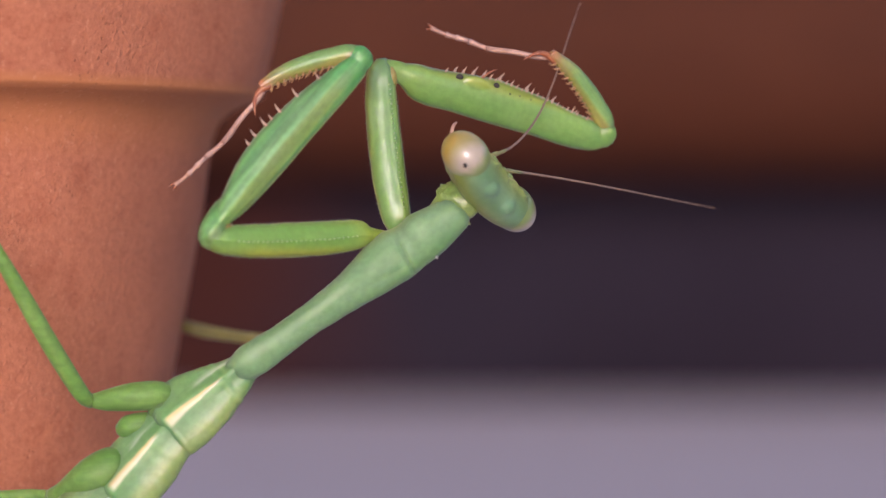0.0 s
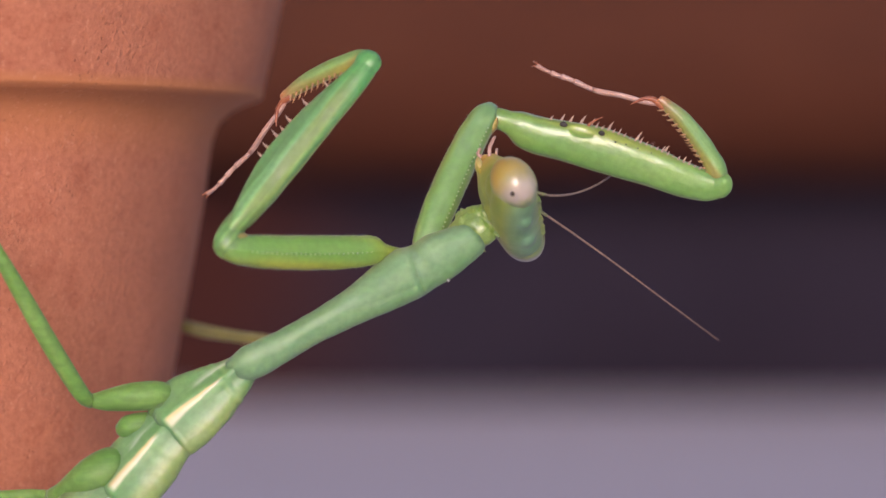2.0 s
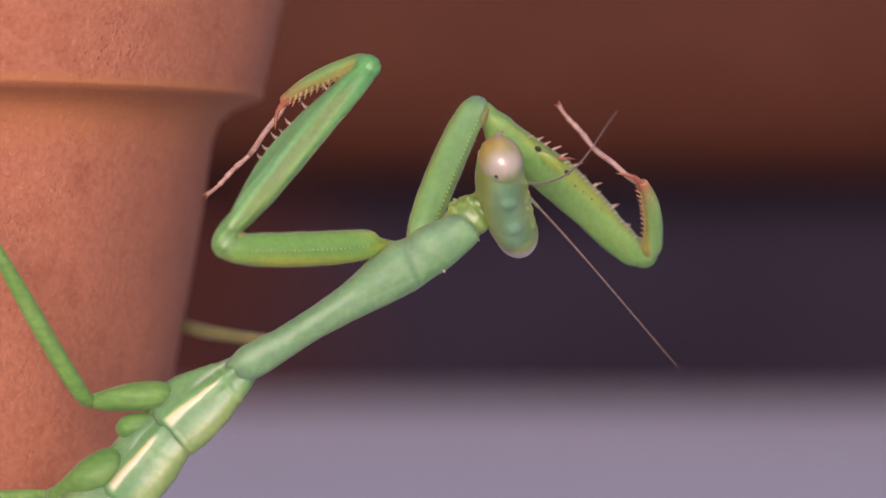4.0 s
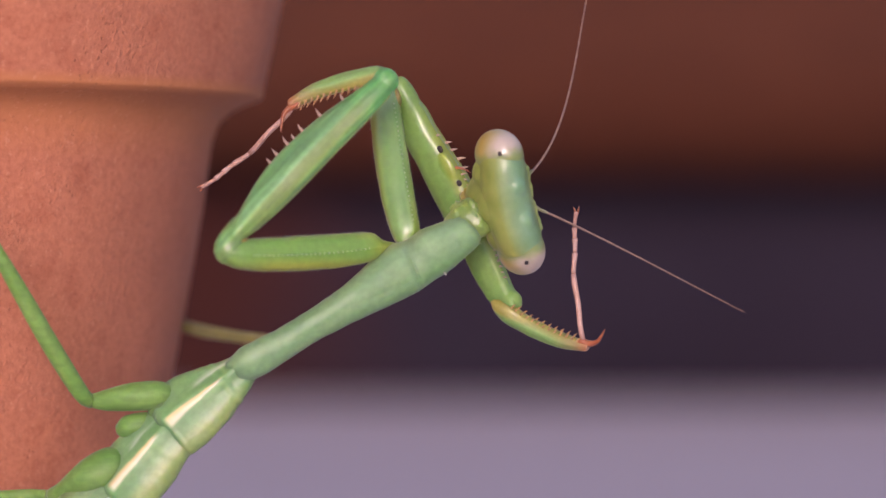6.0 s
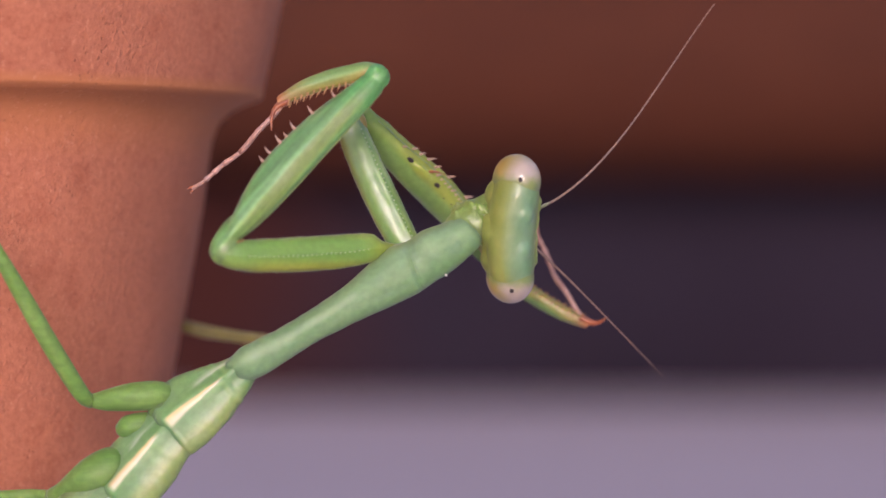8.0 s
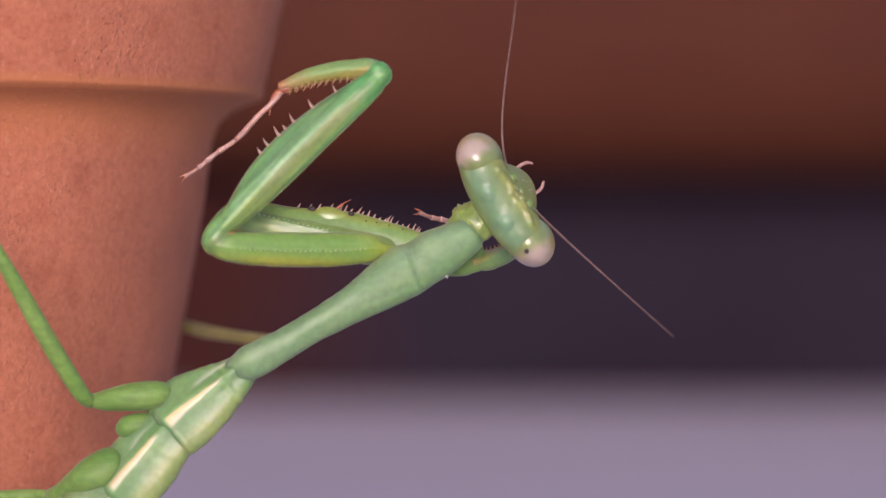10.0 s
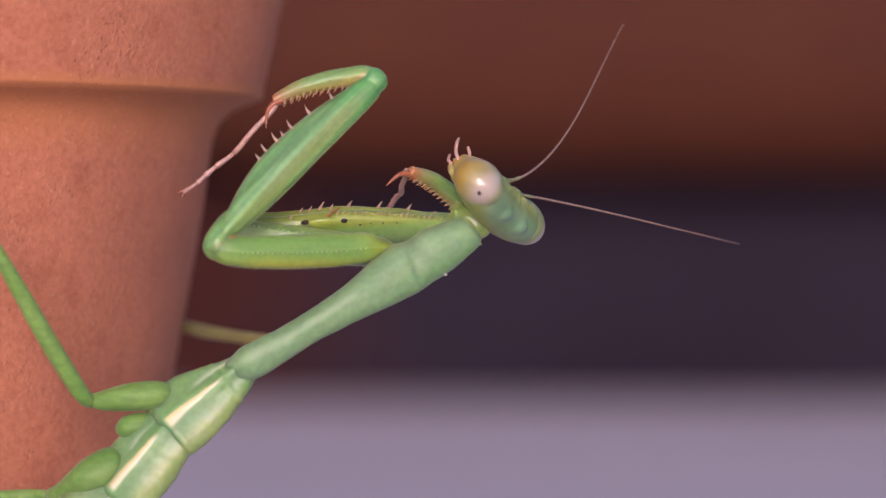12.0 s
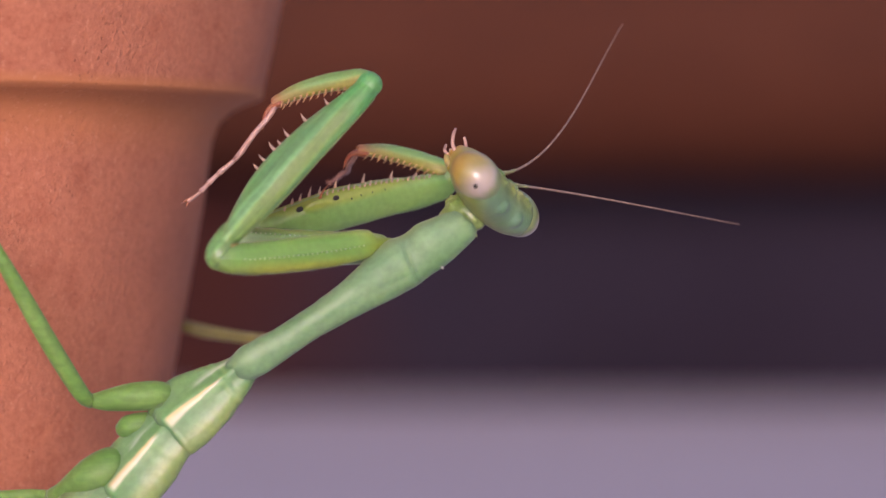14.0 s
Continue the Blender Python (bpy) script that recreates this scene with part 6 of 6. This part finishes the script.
PUPIL_LEFT_ROWS = [
    (0, pose(0.00121, -0.00322, 0.00455, 0.3, 17.0, -96.1)),
    (0.3, pose(0.00082, -0.00337, 0.00428, 0.3, 16.9, -96.0)),
    (0.5, pose(0.00149, -0.00378, 0.00397, 0.3, 16.8, -96.2)),
    (0.8, pose(0.00222, -0.00310, 0.00450, 0.3, 16.3, -96.3)),
    (1, pose(0.00219, -0.00265, 0.00465, 0.3, 16.0, -96.4)),
    (1.5, pose(0.00406, -0.00336, 0.00289, 0.4, 16.5, -97.0)),
    (2, pose(0.00378, -0.00353, 0.00300, 0.4, 16.5, -96.9)),
    (2.5, pose(0.00321, -0.00356, 0.00312, 0.4, 16.5, -96.8)),
    (3, pose(0.00363, -0.00371, 0.00293, 0.4, 16.5, -96.9)),
    (3.2, pose(0.00358, -0.00374, 0.00294, 0.4, 16.5, -96.9)),
    (5.3, pose(0.00197, -0.00140, 0.00597, 0.4, -1.3, -97.3)),
    (5.5, pose(0.00247, -0.00150, 0.00580, 0.3, -1.7, -96.6)),
    (6, pose(0.00313, -0.00173, 0.00522, 0.2, -2.1, -93.4)),
    (6.5, pose(0.00358, -0.00180, 0.00510, 0.1, -2.2, -92.6)),
    (7, pose(0.00426, -0.00148, 0.00454, -0.1, -6.9, -87.7)),
    (7.5, pose(0.00380, -0.00121, 0.00487, -0.1, -12.9, -88.3)),
    (8, pose(0.00426, -0.00166, 0.00380, -0.1, -1.9, -87.2)),
    (8.2, pose(0.00449, -0.00170, 0.00376, -0.1, -1.2, -87.1)),
    (10.3, pose(0.00149, -0.00145, 0.00463, 0.4, 15.1, -96.7)),
    (10.5, pose(0.00127, -0.00139, 0.00457, 0.4, 15.4, -96.7)),
    (11, pose(0.00058, -0.00124, 0.00445, 0.3, 16.7, -96.1)),
    (11.5, pose(0.00038, -0.00111, 0.00441, 0.4, 14.7, -97.4)),
    (11.8, pose(0.00148, -0.00317, 0.00345, 0.3, 16.7, -96.2)),
    (12, pose(0.00197, -0.00352, 0.00304, 0.3, 16.5, -96.4)),
    (12.5, pose(0.00197, -0.00352, 0.00304, 0.3, 16.5, -96.4)),
    (13, pose(0.00177, -0.00355, 0.00333, 0.3, 16.6, -96.3)),
    (13.5, pose(0.00177, -0.00356, 0.00341, 0.3, 16.6, -96.3)),
    (14, pose(0.00177, -0.00356, 0.00341, 0.3, 16.6, -96.3)),
]
ANTENNA_LEFT_ROWS = [
    (0, pose(0.00275, -0.00038, 0.00523, 141.5, -36.9, 64.3)),
    (0.3, pose(0.00263, -0.00074, 0.00489, 137.9, -13.0, 64.4)),
    (0.5, pose(0.00295, -0.00083, 0.00475, 136.7, -9.3, 64.8)),
    (0.8, pose(0.00339, -0.00010, 0.00458, 139.1, -27.4, 65.5)),
    (1, pose(0.00316, 0.00039, 0.00426, 140.8, -39.5, 65.5)),
    (1.2, pose(0.00357, 0.00021, 0.00358, 144.8, -39.1, 54.4)),
    (1.5, pose(0.00452, -0.00007, 0.00304, 164.5, -23.6, 30.9)),
    (2, pose(0.00489, -0.00037, 0.00321, 140.1, -11.6, 59.5)),
    (2.5, pose(0.00468, -0.00060, 0.00334, 140.0, -16.5, 62.1)),
    (3, pose(0.00489, -0.00061, 0.00308, 136.3, 0.6, 57.5)),
    (3.2, pose(0.00480, -0.00062, 0.00313, 134.6, 0.4, 61.1)),
    (4.267, pose(0.00431, -0.00001, 0.00397, 135.3, -25.1, 68.8)),
    (5.3, pose(0.00371, 0.00058, 0.00478, 127.4, -49.9, 82.0)),
    (5.5, pose(0.00405, 0.00064, 0.00452, 130.7, -51.5, 76.5)),
    (6, pose(0.00426, 0.00076, 0.00384, 142.5, -53.0, 61.6)),
    (6.5, pose(0.00444, 0.00079, 0.00371, 154.8, -53.3, 45.2)),
    (7, pose(0.00481, 0.00090, 0.00270, 171.4, -53.8, 24.7)),
    (7.5, pose(0.00450, 0.00101, 0.00299, 166.5, -47.6, 30.2)),
    (8, pose(0.00483, 0.00079, 0.00215, -161.3, -47.9, -9.3)),
    (8.2, pose(0.00492, 0.00078, 0.00203, -169.2, -48.8, 0.6)),
    (8.9, pose(0.00450, 0.00045, 0.00279, -158.2, -42.3, 33.9)),
    (9.6, pose(0.00409, 0.00012, 0.00354, -144.8, -41.0, 66.2)),
    (10.3, pose(0.00392, -0.00021, 0.00410, -128.5, -45.6, 96.1)),
    (10.5, pose(0.00375, -0.00024, 0.00419, -127.2, -38.0, 96.8)),
    (11, pose(0.00310, -0.00031, 0.00445, -130.4, -29.7, 104.2)),
    (11.5, pose(0.00294, -0.00024, 0.00449, -127.2, -25.8, 102.6)),
    (11.6, pose(0.00288, -0.00034, 0.00448, -159.7, -22.5, 89.2)),
    (11.7, pose(0.00308, -0.00044, 0.00428, 171.2, -26.9, 74.8)),
    (11.8, pose(0.00328, -0.00054, 0.00408, 141.8, -37.1, 63.8)),
    (12, pose(0.00345, -0.00056, 0.00373, 148.6, -37.6, 54.5)),
    (12.5, pose(0.00351, -0.00058, 0.00372, 152.3, -41.4, 50.0)),
    (13, pose(0.00318, -0.00058, 0.00410, 148.0, -35.4, 54.3)),
    (13.5, pose(0.00318, -0.00060, 0.00417, 147.9, -35.0, 54.4)),
    (14, pose(0.00318, -0.00060, 0.00417, 148.2, -35.7, 54.1)),
]
PUPIL_RIGHT_ROWS = [
    (0, pose(0.00451, 0.00132, 0.00165, -2.4, 33.2, -46.9)),
    (0.3, pose(0.00441, 0.00134, 0.00209, -2.2, 28.9, -49.5)),
    (0.5, pose(0.00398, 0.00202, 0.00235, -3.0, 34.7, -32.4)),
    (0.8, pose(0.00453, 0.00150, 0.00115, -2.2, 44.2, -42.7)),
    (1, pose(0.00437, 0.00115, 0.00014, -3.0, 50.6, -50.5)),
    (1.5, pose(0.00368, 0.00206, -0.00070, -7.3, 73.4, -50.1)),
    (2, pose(0.00491, 0.00193, -0.00025, -3.9, 54.7, -41.5)),
    (2.5, pose(0.00511, 0.00176, 0.00014, -2.9, 46.0, -46.7)),
    (3, pose(0.00445, 0.00204, 0.00014, -3.8, 57.0, -46.6)),
    (3.2, pose(0.00432, 0.00210, 0.00027, -4.1, 58.0, -44.2)),
    (4.267, pose(0.00453, 0.00044, 0.00045, -6.4, 39.2, -69.4)),
    (5.3, pose(0.00473, -0.00109, 0.00063, -0.1, 21.8, -88.8)),
    (5.5, pose(0.00501, -0.00092, 0.00028, -0.2, 24.6, -86.1)),
    (6, pose(0.00461, -0.00045, -0.00076, -0.5, 33.7, -82.5)),
    (6.5, pose(0.00476, -0.00029, -0.00096, -0.5, 37.0, -81.9)),
    (7, pose(0.00433, -0.00069, -0.00173, -0.0, 32.4, -89.4)),
    (7.5, pose(0.00438, -0.00098, -0.00146, 0.0, 27.9, -89.9)),
    (8, pose(0.00379, -0.00057, -0.00231, 0.1, 31.9, -90.9)),
    (8.2, pose(0.00388, -0.00054, -0.00232, 0.1, 32.3, -91.3)),
    (10.3, pose(0.00472, -0.00127, 0.00022, 0.4, 15.7, -97.2)),
    (10.5, pose(0.00479, -0.00133, 0.00040, 0.4, 15.8, -97.2)),
    (11, pose(0.00472, -0.00147, 0.00095, 0.4, 15.9, -97.2)),
    (11.5, pose(0.00472, -0.00162, 0.00110, 0.4, 16.0, -97.2)),
    (11.8, pose(0.00541, 0.00113, 0.00114, -2.1, 26.0, -50.6)),
    (12, pose(0.00514, 0.00172, 0.00097, -2.7, 29.4, -35.5)),
    (12.5, pose(0.00515, 0.00171, 0.00095, -2.7, 29.7, -36.3)),
    (13, pose(0.00488, 0.00176, 0.00130, -2.8, 29.7, -34.8)),
    (13.5, pose(0.00482, 0.00178, 0.00138, -2.8, 30.3, -34.5)),
    (14, pose(0.00482, 0.00178, 0.00138, -2.8, 30.3, -34.5)),
]
ANTENNA_RIGHT_ROWS = [
    (0, pose(0.00358, 0.00089, 0.00434, 17.7, 7.4, 36.0)),
    (0.3, pose(0.00356, 0.00059, 0.00421, 11.2, 14.6, 29.4)),
    (0.5, pose(0.00349, 0.00077, 0.00428, 14.8, 21.1, 35.0)),
    (0.8, pose(0.00392, 0.00115, 0.00383, 15.0, 14.5, 33.5)),
    (1, pose(0.00369, 0.00141, 0.00331, 15.2, 10.1, 32.5)),
    (1.5, pose(0.00429, 0.00138, 0.00207, 20.1, 31.0, 43.9)),
    (2, pose(0.00506, 0.00112, 0.00230, 13.9, 29.8, 34.7)),
    (2.5, pose(0.00509, 0.00088, 0.00249, 10.0, 31.7, 29.5)),
    (3, pose(0.00498, 0.00097, 0.00232, 17.4, 42.4, 40.5)),
    (3.2, pose(0.00487, 0.00098, 0.00242, 16.3, 43.0, 38.9)),
    (5.3, pose(0.00466, 0.00065, 0.00323, 19.4, 22.0, 41.6)),
    (5.5, pose(0.00492, 0.00079, 0.00294, 15.0, 21.0, 35.3)),
    (6, pose(0.00499, 0.00111, 0.00236, 9.9, 23.1, 28.4)),
    (6.5, pose(0.00488, 0.00120, 0.00216, 10.5, 29.0, 29.9)),
    (7, pose(0.00493, 0.00115, 0.00115, 12.1, 32.5, 32.5)),
    (7.5, pose(0.00485, 0.00107, 0.00150, 10.8, 24.0, 30.7)),
    (8, pose(0.00470, 0.00110, 0.00043, 24.5, 31.4, 50.6)),
    (8.2, pose(0.00476, 0.00111, 0.00032, 27.3, 31.0, 55.2)),
    (8.733, pose(0.00475, 0.00079, 0.00097, -12.4, 32.1, 52.7)),
    (9.267, pose(0.00473, 0.00047, 0.00162, -52.3, 31.5, 50.1)),
    (9.767, pose(0.00472, 0.00017, 0.00223, -89.2, 29.8, 48.5)),
    (10.3, pose(0.00471, -0.00015, 0.00288, -127.8, 27.5, 48.4)),
    (10.5, pose(0.00464, -0.00022, 0.00304, -128.8, 23.1, 47.3)),
    (11, pose(0.00419, -0.00039, 0.00350, -129.1, 14.0, 49.8)),
    (11.5, pose(0.00408, -0.00041, 0.00362, -130.0, 14.3, 45.4)),
    (11.6, pose(0.00416, -0.00005, 0.00353, -82.9, 8.8, 41.1)),
    (11.7, pose(0.00424, 0.00031, 0.00344, -35.9, 8.1, 34.2)),
    (11.8, pose(0.00431, 0.00067, 0.00335, 11.1, 12.7, 29.0)),
    (12, pose(0.00414, 0.00089, 0.00303, 12.6, 10.3, 30.4)),
    (12.5, pose(0.00417, 0.00087, 0.00301, 12.5, 8.7, 30.0)),
    (13, pose(0.00391, 0.00089, 0.00347, 12.2, 7.7, 29.5)),
    (13.5, pose(0.00389, 0.00089, 0.00355, 11.9, 8.0, 29.2)),
    (14, pose(0.00389, 0.00089, 0.00355, 11.9, 8.0, 29.2)),
]


def motions():
    walk(SHIELD, PRONOTUM_ROWS)
    walk(COXA_L, COXA_LEFT_ROWS)
    walk(COXA_R, COXA_RIGHT_ROWS)
    walk(FEMUR_L, FEMUR_LEFT_ROWS)
    walk(FEMUR_R, FEMUR_RIGHT_ROWS)
    walk(TIBIA_L, TIBIA_LEFT_ROWS)
    walk(TIBIA_R, TIBIA_RIGHT_ROWS)
    walk(TARSUS_L, TARSUS_LEFT_ROWS)
    walk(TARSUS_R, TARSUS_RIGHT_ROWS)
    walk(HEAD, HEAD_ROWS)
    walk(ANTENNA_L, ANTENNA_LEFT_ROWS)
    walk(ANTENNA_R, ANTENNA_RIGHT_ROWS)
    walk(PUPIL_L, PUPIL_LEFT_ROWS)
    walk(PUPIL_R, PUPIL_RIGHT_ROWS)


motions()
